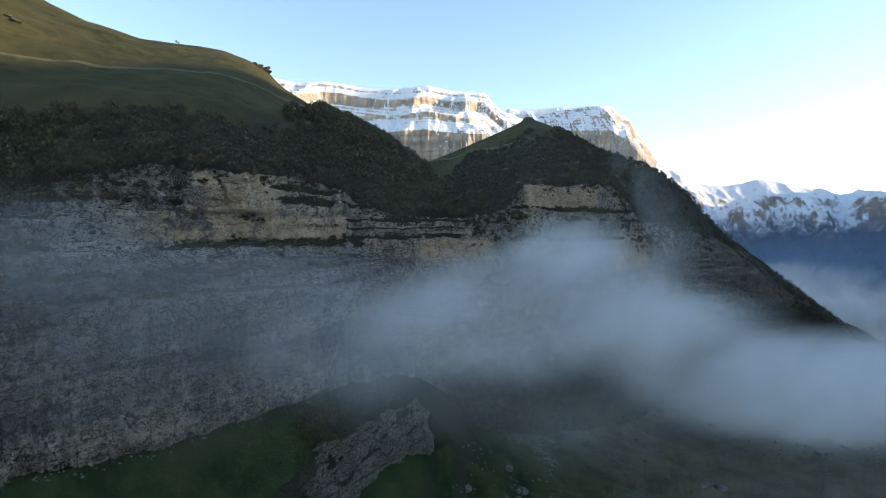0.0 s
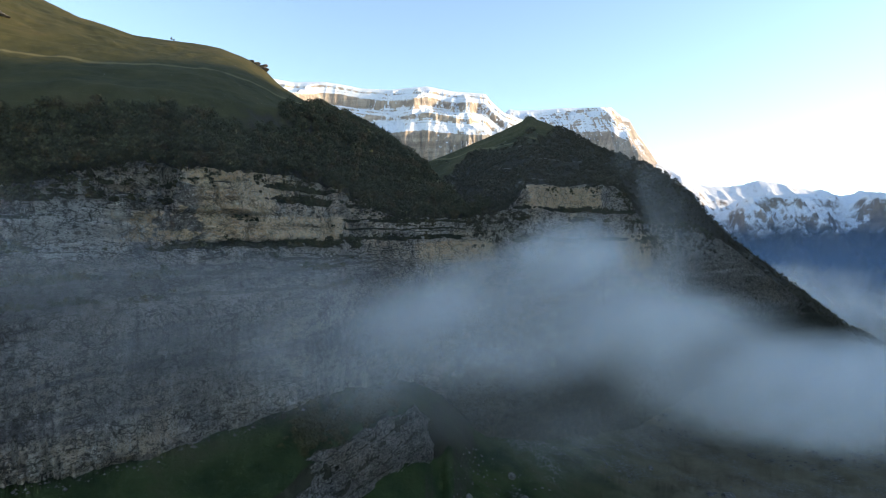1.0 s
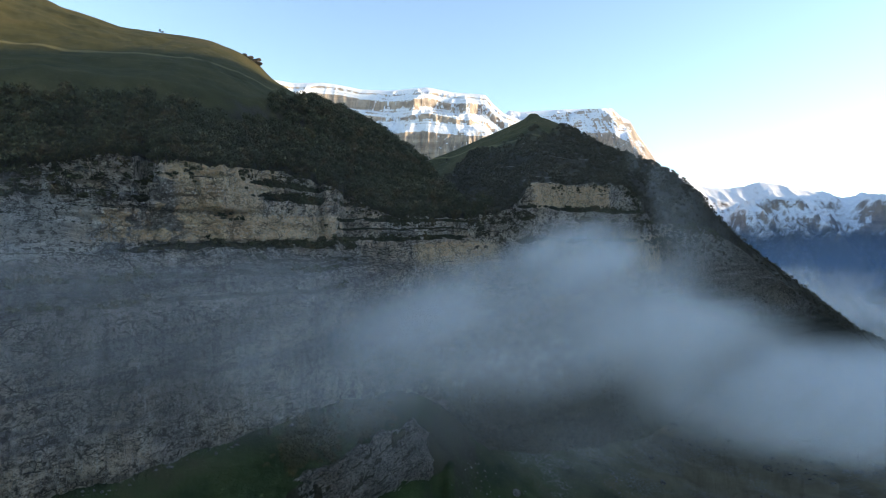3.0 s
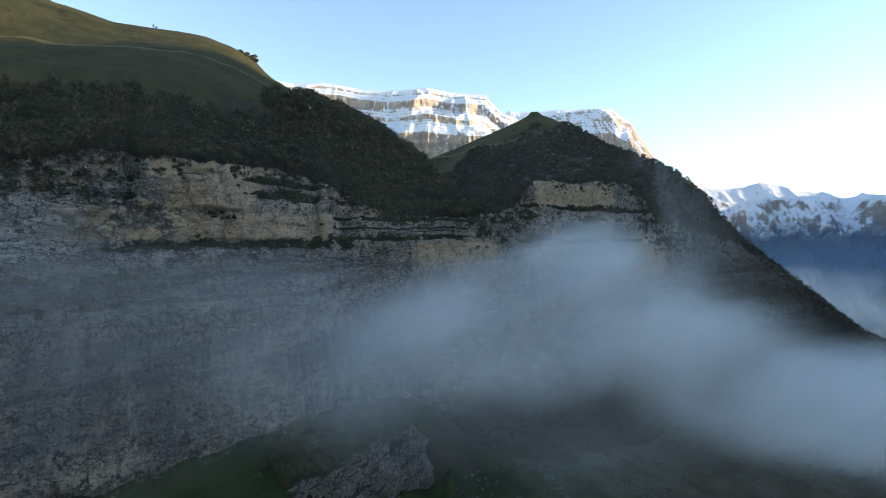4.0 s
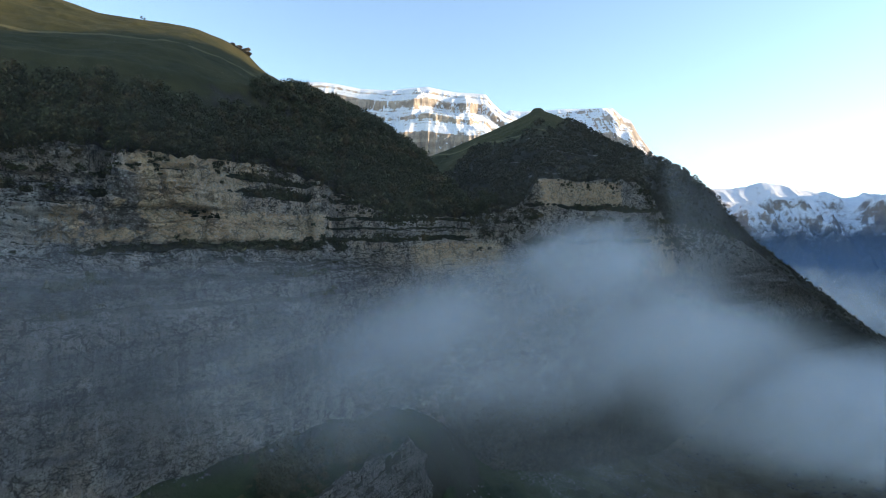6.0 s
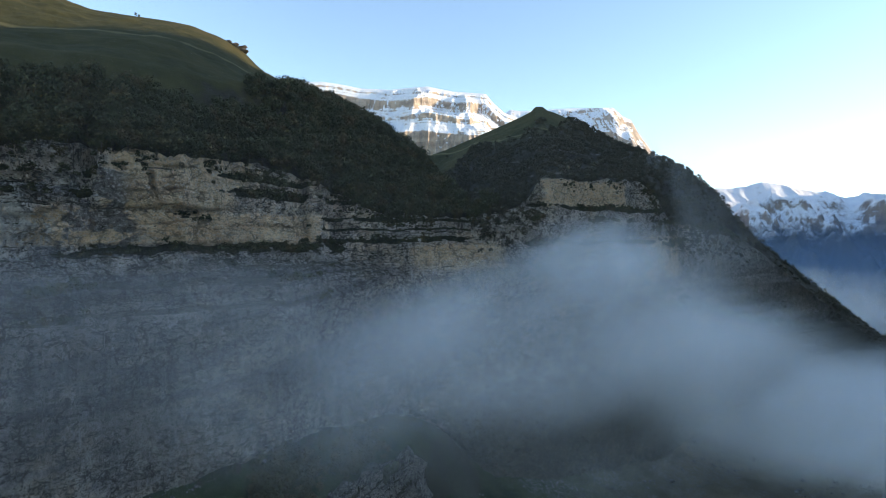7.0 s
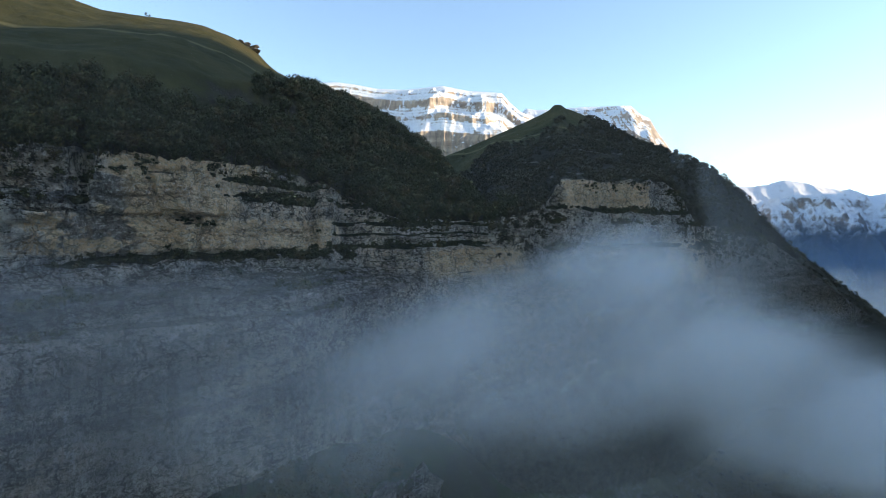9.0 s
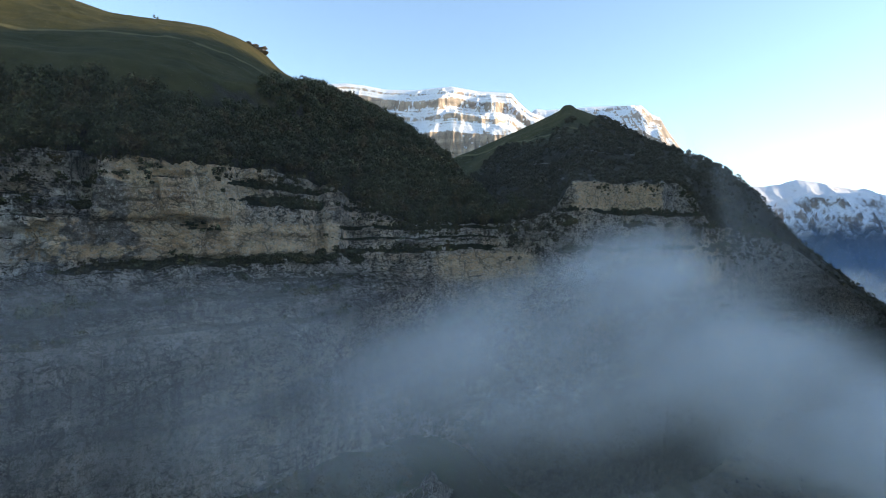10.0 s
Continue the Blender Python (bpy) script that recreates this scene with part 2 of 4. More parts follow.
def meadow_material():
    k = Mat("alpine_turf", 0.95, 0.1)
    big, mid, fine = k.noise(0.012, 4), k.noise(0.09, 5), k.noise(1.1, 5, None, 0.7)
    turf = k.ramp(k.math("ADD", k.math("MULTIPLY", big, 0.6), k.math("MULTIPLY", mid, 0.4)), (0.36, (0.032, 0.036, 0.015)), (0.5, (0.060, 0.057, 0.023)), (0.64, (0.092, 0.076, 0.033)))
    turf = k.mix(k.math("MULTIPLY", k.step(fine, 0.5, 0.7), 0.5), turf, (0.055, 0.05, 0.022))
    # an old contour track, and fainter ones made by cattle
    z = k.math("ADD", k.xyz(k.co)[2], k.math("MULTIPLY", k.noise(0.02, 2), 14.0))
    track = k.math("MULTIPLY", k.step(k.math("ABSOLUTE", k.math("SUBTRACT", z, 103.0)), 1.6, 0.5), 0.65)
    cattle = k.math("MULTIPLY", k.step(k.noise(1.0, 3, k.scaled(0.006, 0.006, 0.45)), 0.56, 0.66), 0.12)
    turf = k.mix(k.math("MAXIMUM", track, cattle), turf, (0.17, 0.15, 0.075))
    # low brown heath under the scrub, with stones showing through
    heath = k.node("ShaderNodeAttribute")
    heath.attribute_name = "heath"
    stony = k.step(k.noise(1.0, 6, k.scaled(0.05, 0.05, 0.35), 0.7, 0.6), 0.575, 0.64)
    brown = k.ramp(fine, (0.34, (0.030, 0.028, 0.022)), (0.52, (0.056, 0.051, 0.038)), (0.68, (0.090, 0.080, 0.058)))
    brown = k.mix(k.math("MULTIPLY", stony, 0.55), brown, (0.30, 0.28, 0.25))
    turf = k.mix(heath.outputs["Fac"], turf, brown)
    # bare soil and stone where the ground is steep
    nz = k.xyz(k.pos.outputs["Normal"])[2]
    bare = k.step(k.math("ADD", nz, k.math("MULTIPLY", k.math("SUBTRACT", mid, 0.5), 0.6)), 0.62, 0.45)
    col = k.mix(bare, turf, k.ramp(fine, (0.40, (0.035, 0.032, 0.024)), (0.58, (0.06, 0.054, 0.042)), (0.68, (0.10, 0.092, 0.078))))
    k.bump(k.math("ADD", k.math("MULTIPLY", mid, 2.0), fine), 0.8, 1.0)
    return k.colour(col)


def apron_material():
    k = Mat("grass_and_scree", 0.95, 0.1)
    mid, fine = k.noise(0.05, 5), k.noise(0.8, 6, None, 0.7)
    turf = k.ramp(mid, (0.35, (0.018, 0.032, 0.012)), (0.55, (0.040, 0.058, 0.020)), (0.7, (0.060, 0.060, 0.028)))
    stone = k.ramp(fine, (0.40, (0.05, 0.048, 0.046)), (0.55, (0.14, 0.135, 0.13)), (0.7, (0.28, 0.27, 0.255)))
    x = k.xyz(k.co)[0]
    nz = k.xyz(k.pos.outputs["Normal"])[2]
    scree = k.math("MULTIPLY", k.math("MULTIPLY", k.step(x, -10, 60), k.step(k.noise(0.028, 3), 0.46, 0.58)), k.step(fine, 0.47, 0.56))
    steep = k.step(k.math("ADD", nz, k.math("MULTIPLY", k.math("SUBTRACT", fine, 0.5), 0.4)), 0.66, 0.5)
    dry = k.mix(k.step(x, 40, 170), turf, k.ramp(mid, (0.35, (0.105, 0.092, 0.062)), (0.65, (0.180, 0.152, 0.102))))
    col = k.mix(k.math("MULTIPLY", steep, 0.8), dry, (0.045, 0.04, 0.03))
    col = k.mix(k.math("MULTIPLY", scree, 0.8), col, stone)
    k.bump(k.math("ADD", k.math("MULTIPLY", mid, 2.0), fine), 0.9, 1.0)
    return k.colour(col)


def snow_material(name, snow_low, snow_high, flat, rock_a, rock_b, forest, grit=1.0, thaw=0.0, soft=0.05):
    """Snow on benches above a line, banded rock on the steep parts, dark forest below."""
    k = Mat(name, 0.8, 0.3)
    nz = k.xyz(k.pos.outputs["Normal"])[2]
    z = k.xyz(k.co)[2]
    n1, n2 = k.noise(0.004, 6, None, 0.6), k.noise(0.02, 6, None, 0.65)
    bands = k.noise(1.0, 5, k.scaled(0.0012, 0.0012, 0.03), 0.6)
    rock = k.ramp(k.math("ADD", k.math("MULTIPLY", bands, 0.6), k.math("MULTIPLY", n2, 0.4)), (0.35, rock_a), (0.62, rock_b))
    low = k.step(k.math("ADD", z, k.math("MULTIPLY", k.math("SUBTRACT", n1, 0.5), 300)), snow_low, snow_high)
    gully = k.noise(1.0, 5, k.scaled(0.03, 0.03, 0.006), 0.65, 0.5)
    beds = k.noise(1.0, 4, k.scaled(0.004, 0.004, 0.10), 0.65)
    mix = k.math("ADD", k.math("MULTIPLY", k.math("SUBTRACT", gully, 0.5), 0.36 * grit), k.math("MULTIPLY", k.math("SUBTRACT", beds, 0.5), 0.3 + thaw * 0.6))
    mix = k.math("ADD", mix, k.math("MULTIPLY", k.math("SUBTRACT", k.noise(0.05, 5, None, 0.7), 0.5), 0.26 * grit))
    # less snow holds on the lower walls
    mix = k.math("SUBTRACT", mix, k.math("MULTIPLY", k.step(k.math("ADD", z, k.math("MULTIPLY", k.math("SUBTRACT", n1, 0.5), 160)), 760, 640), thaw * 0.6))
    # darker upright streaks: shade of crevices put into the rock's colour
    rock = k.mix(k.math("MULTIPLY", k.step(gully, 0.47, 0.58), 0.6), rock, rock_a)
    lie = k.step(k.math("ADD", nz, mix), flat - soft, flat + soft)
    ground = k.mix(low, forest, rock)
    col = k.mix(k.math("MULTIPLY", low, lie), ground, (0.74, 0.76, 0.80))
    k.bump(k.math("ADD", n1, k.math("MULTIPLY", n2, 0.5)), 0.7, 18.0)
    return k.colour(col)


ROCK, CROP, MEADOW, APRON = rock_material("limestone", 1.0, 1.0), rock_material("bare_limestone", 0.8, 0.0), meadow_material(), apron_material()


# ---- sheets of ground ----
def sheet(name, P, material, smooth=True):
    """A mesh from a grid of points, shape (rows, columns, 3)."""
    r, c = P.shape[:2]
    idx = np.arange(r * c).reshape(r, c)
    q = np.stack([idx[:-1, :-1], idx[:-1, 1:], idx[1:, 1:], idx[1:, :-1]], -1).reshape(-1)
    me = bpy.data.meshes.new(name)
    me.vertices.add(r * c)
    me.vertices.foreach_set("co", P.reshape(-1).astype(np.float32))
    n = len(q) // 4
    me.loops.add(len(q))
    me.loops.foreach_set("vertex_index", q.astype(np.int32))
    me.polygons.add(n)
    me.polygons.foreach_set("loop_start", (np.arange(n) * 4).astype(np.int32))
    me.polygons.foreach_set("use_smooth", np.full(n, smooth))
    me.update(calc_edges=True)
    me.materials.append(material)
    return new(name, me)


# The massif is laid out in columns: u is the sideways slope x / y of a column, y its depth.
U = np.concatenate([np.linspace(-2.2, -1.0, 40)[:-1], np.linspace(-1.0, 0.46, 1000)[:-1], np.linspace(0.46, 1.05, 190)])
face = line(U, [(-2.2, 95), (-1.2, 145), (-.95, 165), (-.754, 186), (-.63, 205), (-.51, 224), (-.437, 233), (-.36, 244), (-.337, 249), (-.295, 261), (-.185, 291), (-.12, 312), (.04, 350),
                (.143, 370), (.235, 404), (.32, 440), (.39, 530), (.432, 604), (.5, 650), (.589, 700), (.75, 800), (1.05, 900)], 0.012)
foot = line(U, [(-2.2, 90), (-1.2, 140), (-.63, 200), (-.47, 219), (-.34, 243), (-.21, 261), (-.12, 290), (-.03, 328), (.056, 350), (.143, 368), (.235, 402), (.32, 436), (.39, 515),
                (.432, 590), (.589, 690), (.75, 780), (1.05, 860)], 0.012)
rim_z = line(U, [(-2.2, 15), (-.754, 20), (-.607, 28), (-.5, 33), (-.45, 34), (-.43, 32), (-.3, 33.5), (-.28, 36), (-.22, 34), (-.176, 30), (-.08, 19), (.04, 19), (.115, 27), (.138, 41), (.262, 46), (.30, 44), (.33, 22), (.43, 24), (.494, -2),
                 (.589, -52), (.676, -103), (.75, -140), (.85, -172), (1.05, -190)], 0.006)
foot_z = line(U, [(-2.2, -76), (-.5, -74), (-.34, -71), (-.21, -65), (-.12, -64), (-.08, -66), (-.03, -72), (.02, -88), (.06, -108), (.235, -124), (.43, -132), (.589, -150), (.75, -172), (1.05, -196)], 0.02)


def blocky(along, level, tall, wide, seed):
    """Random offset of broken blocks between bedding planes and upright joints, and the distance to the nearest joint."""
    a = level / tall + 0.3 * lattice(along / (wide * 3), level / (tall * 5), 0.5, seed)
    row = np.floor(a)
    i = row.astype(np.int64)
    b = along / wide + _hash(i, 0 * i, 0 * i, seed + 3) / 65535 + 0.35 * lattice(along / (wide * 1.7), level / (tall * 1.7), 2.5, seed + 1)
    j = np.floor(b)
    gap = np.minimum(np.minimum(a - row, row + 1 - a) * tall, np.minimum(b - j, j + 1 - b) * wide)
    return _hash(i, j.astype(np.int64), 0 * i, seed + 2) / 32767.5 - 1, gap


def beds(x, y, z):
    """How far the rock is set back at a place on the face: beds, ledges, joints and bulges."""
    zz = z - 0.03 * (x + 80) + 2.2 * lattice(x / 60, y / 60, z / 70, 3) + 1.0 * fbm(x / 14, y / 14, z / 60, 3, 4)
    along = (x + y) / 1.41
    u = x / y
    left = ease(-0.12, -0.2, u)
    # massive rock: the tall tan block, and the smooth wall under the ledges
    block = left * ease(-.50, -.44, u) * ease(3, 5, zz)
    wall = left * ease(-14, -24, zz)
    calm = 1 - np.maximum(0.72 * block, 0.75 * wall)
    pinch = 0.55 + 0.45 * lattice(x / 40, y / 40, z / 16, 10)
    d = calm * 2.0 * pinch * np.tanh(4 * lattice(x / 90, y / 90, zz / 8.5, 11))
    d = d + calm * 0.8 * np.tanh(4 * lattice(x / 28, y / 28, zz / 3.0, 12)) * (0.5 + 0.5 * pinch)
    d = d + 3.0 * lattice(x / 30, y / 30, z / 35, 14) + 0.5 * fbm(x / 6, y / 6, z / 7, 4, 15)
    # broken blocks at three sizes
    for tall, wide, amp, seed in ((4.2, 7.0, 1.1, 201), (1.9, 3.2, 0.6, 211), (0.95, 1.5, 0.34, 221)):
        o, gap = blocky(along, zz, tall, wide, seed)
        d = d + (1 - 0.45 * block) * (1 - wall) * amp * (o + 0.8 * ease(0.4, 0.0, gap))
    tip = z - 0.17 * x
    for tall, wide, amp, seed in ((15.0, 8.0, 1.5, 231), (6.0, 3.0, 0.8, 241), (2.0, 1.2, 0.4, 251)):
        o, gap = blocky(along, tip, tall, wide, seed)
        d = d + wall * amp * (o + 0.7 * ease(0.5, 0.0, gap))
    joint = np.abs(lattice(along / 14 + 0.5 * lattice(x / 9, y / 9, z / 9, 20), 0.5, z / 38, 16))
    d = d + 1.5 * ease(0.07, 0.0, joint) * (1 - 0.4 * block)
    # deep turf ledge under the tan block, and lesser ones on the wall below it
    ledge = left * (3.2 * ease(0.3, 3.6, zz) + 2.2 * ease(-10, -7.5, zz) + 1.6 * ease(-18, -16, zz))
    # turf ledges beside the block, at both ends
    ledge = ledge + ease(-.30, -.285, u) * ease(-.10, -.14, u) * (4.0 * ease(20.5, 24, zz) + 3.0 * ease(27, 29.5, zz))
    ledge = ledge + ease(-.43, -.45, u) * (4.0 * ease(18.5, 22, zz) + 3.0 * ease(25, 27.5, zz))
    ledge = ledge + ease(-.20, -.17, u) * ease(.10, .05, u) * (3.6 * ease(3, 6, zz) + 1.6 * ease(9, 10, zz) + 2.4 * ease(13, 15, zz))
    ledge = ledge + ease(-.21, -.18, u) * ease(-.125, -.15, u) * 5.0 * ease(-1.5, 4, zz)
    peak = ease(.10, .14, u) * ease(.42, .33, u)
    ledge = ledge + peak * (4.5 * ease(20, 23, zz) + 3.0 * ease(13.5, 15.5, zz) * ease(-.2, .3, lattice(x / 18, 0.5, 0.5, 40)) + 3.0 * ease(0, 2.5, zz))
    ledge = ledge * (0.25 + 0.75 * ease(-.45, .1, fbm(x / 20, y / 20, 0.5, 2, 42)))
    # overhung streaked wall, joints of the block, the block's own edges
    d = d + ledge - 2.5 * wall
    d = d + block * (1.0 * np.exp(-((zz - 10.2) / 0.45) ** 2) + 0.8 * np.exp(-((zz - 15.8 - 0.6 * lattice(x / 7, 0.5, 0.5, 36)) / 0.4) ** 2))
    d = d - 2.4 * ease(-.447, -.441, u + 0.004 * lattice(z / 5, 0.5, 0.5, 26)) * ease(-.284, -.290, u + 0.004 * lattice(z / 4, 1.5, 0.5, 27)) * ease(15, 16, zz)
    flank = ease(.30, .40, u)
    d = d + flank * (3.5 * np.tanh(4 * lattice(x / 70, y / 70, zz / 7, 23)) + 2.0 * np.tanh(4 * lattice(x / 25, y / 25, zz / 2.6, 24)) + 5 * lattice(x / 22, y / 22, z / 40, 25))
    d = d + peak * 2.0 * ease(33, 34, zz) + 4.5 * np.exp(-((u - .263 + 0.003 * lattice(z / 6, 0.5, 2.5, 37)) / .0035) ** 2) * ease(24, 18, z)
    # a small cave and the crack above it
    d = d + 4.5 * np.exp(-(((x + 84) / 2.0 + 0.6 * lattice(z / 1.5, x / 1.5, 0.5, 30)) ** 2 + ((z - 14.2) / 1.7 + 0.5 * lattice(x / 1.5, 0.5, 0.5, 31)) ** 2) ** 3)
    d = d + 2.2 * ease(0.9, 0.5, np.abs(x + 90.5 + 0.12 * (z - 22) + 0.5 * lattice(z / 2, 0.5, 0.5, 38)) / (0.3 + 0.05 * np.clip(z - 12, 0, 20))) * ease(14, 16, z) * ease(27.5, 25.5, z) + 1.6 * np.exp(-((z - 28.5) / 0.7) ** 2) * ease(-94, -91, x) * ease(-83, -86, x)
    return d, ledge


# cliff: rows from the foot to the rim
R = 340
w = np.linspace(0, 1, R)[:, None]
rim_zz = rim_z + 1.7 * fbm(U * 60, 0.3, 0.7, 4, 21)
foot_zz = foot_z + 1.5 * fbm(U * 25, 5.3, 0.7, 3, 22)
Z = foot_zz + (rim_zz - foot_zz) * w
Y0 = foot + (face - foot) * ease(-12, 2, Z) + 3.5 * w
SET, LEDGE = beds(U * Y0, Y0, Z)
Y = Y0 + SET * np.minimum(1, Y0 / 180)
Y = Y + ease(-.12, -.2, U) * 2.6 * ease(3.0, 1.6, Z - foot_zz + 0.8 * lattice(U * 60, 0.5, 0.5, 39))   # undercut at the foot
CLIFF = np.stack([U * Y, Y, Z], -1)
# where turf has taken hold: on the sloping ledges
GROWN = ease(0.30, 0.75, np.gradient(LEDGE, axis=0) / np.gradient(Z, axis=0) * (1 + 0.9 * fbm(CLIFF[..., 0] / 6, CLIFF[..., 1] / 6, Z / 2.5, 3, 45)))
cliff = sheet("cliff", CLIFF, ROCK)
cliff.data.attributes.new("turf", "FLOAT", "POINT").data.foreach_set("value", GROWN.reshape(-1).astype(np.float32))
tagged(cliff, "banded grey and tan limestone cliff with turf ledges", "cliff", kind="structure")

# hillside: rows from the rim over the crest and down behind it
mid_y = line(U, [(-2.2, 130), (-1.2, 190), (-.754, 236), (-.6, 250), (-.38, 277), (-.2, 335), (-.128, 360), (-.047, 375), (0, 364), (.05, 357), (1.05, 950)])
mid_z = line(U, [(-2.2, 55), (-.754, 60), (-.38, 71), (-.2, 76), (-.128, 70), (-.047, 54), (0, 35), (.05, 18), (.08, -60)])
top_y = line(U, [(-2.2, 200), (-1.2, 340), (-.754, 415), (-.674, 425), (-.6, 440), (-.51, 455), (-.454, 465), (-.368, 482), (-.33, 490), (-.298, 515), (-.272, 510), (-.229, 495), (-.176, 480), (-.128, 430), (-.09, 400), (-.047, 390), (0, 372), (.05, 360), (1.05, 980)], 0.01)
top_z = line(U, [(-2.2, 150), (-1.2, 200), (-.754, 198), (-.674, 180), (-.6, 170), (-.51, 162.3), (-.454, 162.3), (-.368, 162.5), (-.33, 159.3), (-.298, 157.5), (-.272, 142), (-.229, 123.8), (-.176, 105), (-.128, 84), (-.09, 70), (-.047, 58), (0, 38), (.05, 18), (.08, -60)], 0.008)
peak_y = line(U, [(-.15, 690), (-.05, 660), (0, 640), (.08, 620), (.143, 600), (.39, 600), (.415, 605), (.437, 612), (.494, 655), (.589, 706), (.676, 762), (.75, 808), (1.05, 910)], 0.01)
peak_z = line(U, [(-.15, 70), (-.05, 95), (0, 102), (.08, 119), (.125, 129), (.134, 131), (.138, 135), (.150, 135.5), (.156, 132), (.168, 130), (.207, 120), (.264, 101), (.322, 90), (.37, 79), (.415, 58), (.437, 41), (.494, 7), (.589, -42), (.676, -94), (.75, -131), (.85, -168), (1.05, -188)], 0.003)
H = 175
h = np.linspace(0, 1, H)
rim_y = face + 3.5 + sum(np.roll(CLIFF[-1, :, 1] - face - 3.5, k) for k in range(-20, 21)) / 41
rim_off = CLIFF[-1] - np.stack([U * rim_y, rim_y, rim_z], -1)
HZ = np.zeros((H, len(U)))
HY = np.zeros((H, len(U)))
for i, u in enumerate(U):
    crest = max(top_y[i], peak_y[i]) if u > -.16 else top_y[i]
    ys = rim_y[i] + (crest + 330 - rim_y[i]) * (0.55 * h + 0.45 * h ** 2.4)
    y0, z0 = rim_y[i], rim_z[i]
    a = np.full(H, -400.0)
    if u < .08:
        my, ty = max(mid_y[i], y0 + 4), max(top_y[i], y0 + 12)
        a = np.interp(ys, [y0, my, ty, ty + 60, ty + 330], [z0, mid_z[i], top_z[i], top_z[i] - 8 if u < -.3 else top_z[i] - 30, top_z[i] - 240])
    b = np.full(H, -400.0)
    if u > -.16:
        by = y0 if u > .06 else 352
        bz = z0 if u > .06 else -30 + 50 * ease(-.02, .06, u)
        py = max(peak_y[i], y0 + 8)
        b = np.interp(ys, [by, by + 0.45 * (py - by), py, py + 25, py + 330], [bz, bz + 0.42 * (peak_z[i] - bz), peak_z[i], peak_z[i] - 6, peak_z[i] - 260])
    HY[:, i], HZ[:, i] = ys, np.maximum(a, b)
# round the kinks a little along the rows
for _ in range(3):
    HZ[1:-1] = 0.25 * HZ[:-2] + 0.5 * HZ[1:-1] + 0.25 * HZ[2:]
HX = U * HY
inland = ease(0, 25, HY - rim_y)
crest_all = np.where(U > -.02, peak_y, top_y)
calm = 0.35 + 0.65 * ease(0, 60, np.abs(HY - crest_all))
HZ = HZ + inland * calm * (5 * fbm(HX / 70, HY / 70, 0.5, 4, 31) + 0.7 * fbm(HX / 9, HY / 9, 0.5, 3, 32))
# broken rock steps on the shaded side of the peak
step_n = lattice(HX / 60, HY / 60, 4.4, 33)
on_peak = ease(.05, .12, U) * ease(.5, .42, U)
HZ = HZ + on_peak * inland * ease(25, 60, crest_all - HY) * 4 * np.tanh(5 * lattice(HX / 80, 2.2, HZ / 14, 34)) * ease(-.1, .4, step_n)
HILL = np.stack([HX, HY, HZ], -1)
HILL += rim_off * ease(9, 0, HY - rim_y)[..., None]
HILL[0] = CLIFF[-1]
# where scrub covers the peak's shaded side
hill_u = np.broadcast_to(U, HY.shape)
wander = fbm(HX / 28, HY / 28, 2.2, 3, 101)
up = (HY - rim_y) / np.maximum(peak_y - rim_y, 5)
brush = (hill_u > -.03) * ease(0.0, 0.16, 0.86 - 0.10 * ease(.10, .14, hill_u) + 0.5 * ease(.165, .20, hill_u) + 0.14 * wander - up) * (HY > np.where(hill_u < .06, top_y + 25, 0))
brush = np.maximum(brush, (hill_u > .24) * (HY < peak_y + 12))
hill = sheet("hillside", HILL, MEADOW)
hill.data.attributes.new("heath", "FLOAT", "POINT").data.foreach_set("value", brush.reshape(-1).astype(np.float32))
tagged(hill, "grassy hill and rounded peak above the cliff", "hillside", kind="structure")

# apron below the cliff: rows from the foot outwards, with a low outcrop across it
crop_y = line(U, [(-2.2, 70), (-.6, 150), (-.35, 205), (-.26, 230), (-.154, 253), (-.08, 276), (-.03, 295), (.056, 318), (.2, 350), (.43, 500), (.75, 660), (1.05, 760)], 0.015)
crop_h = line(U, [(-.29, 0), (-.25, 11), (-.2, 17), (-.12, 19), (-.03, 18), (-.008, 14), (.01, 0)], 0.008)
foot_y = foot + sum(np.roll(CLIFF[0, :, 1] - foot, k) for k in range(-20, 21)) / 41
foot_off = CLIFF[0] - np.stack([U * foot_y, foot_y, foot_z], -1)
a_ = np.linspace(0, 1, 36)[:, None]
s1 = foot_y + (crop_y + 3 - foot_y) * a_
s2 = crop_y + 3 - 7 * np.linspace(0, 1, 20)[1:, None]
s3 = crop_y - 4 + (60 - crop_y + 4) * (np.linspace(0, 1, 75)[1:, None]) ** 1.25
AY = np.concatenate([s1, s2, s3])
AX = U * AY
floor_z = -128 - 0.06 * np.clip(AX, -200, 400) + 0.02 * (AY - 300) - 0.45 * np.clip(210 - AY, 0, 200)
steepness = line(U, [(-2.2, .5), (-.5, .6), (-.3, .8), (-.22, 1.0), (-.15, .75), (-.1, .4), (-.03, .25), (0, .45), (.06, .35), (1.05, .2)])
slope_z = foot_z - steepness * (foot_y - AY)
k_ = 9.0
AZ = np.where(floor_z > slope_z, floor_z, slope_z) + k_ * np.log1p(np.exp(-np.abs(slope_z - floor_z) / k_)) * ease(0, 30, foot_y - AY)
edge = crop_y + 2.0 * fbm(AX / 14, AY / 14, 0.4, 3, 41)
AZ = AZ - crop_h * ease(1.6, -1.6, AY - edge)
AZ = AZ + ease(0, 12, foot_y - AY) * (3.0 * fbm(AX / 40, AY / 40, 0.5, 4, 43) + 0.9 * fbm(AX / 6, AY / 6, 0.5, 3, 44) * (0.3 + ease(0, .15, U)))
APRONG = np.stack([AX, AY, AZ], -1)
APRONG += foot_off * ease(3, 0, foot_y - AY)[..., None]
APRONG[0] = CLIFF[0]
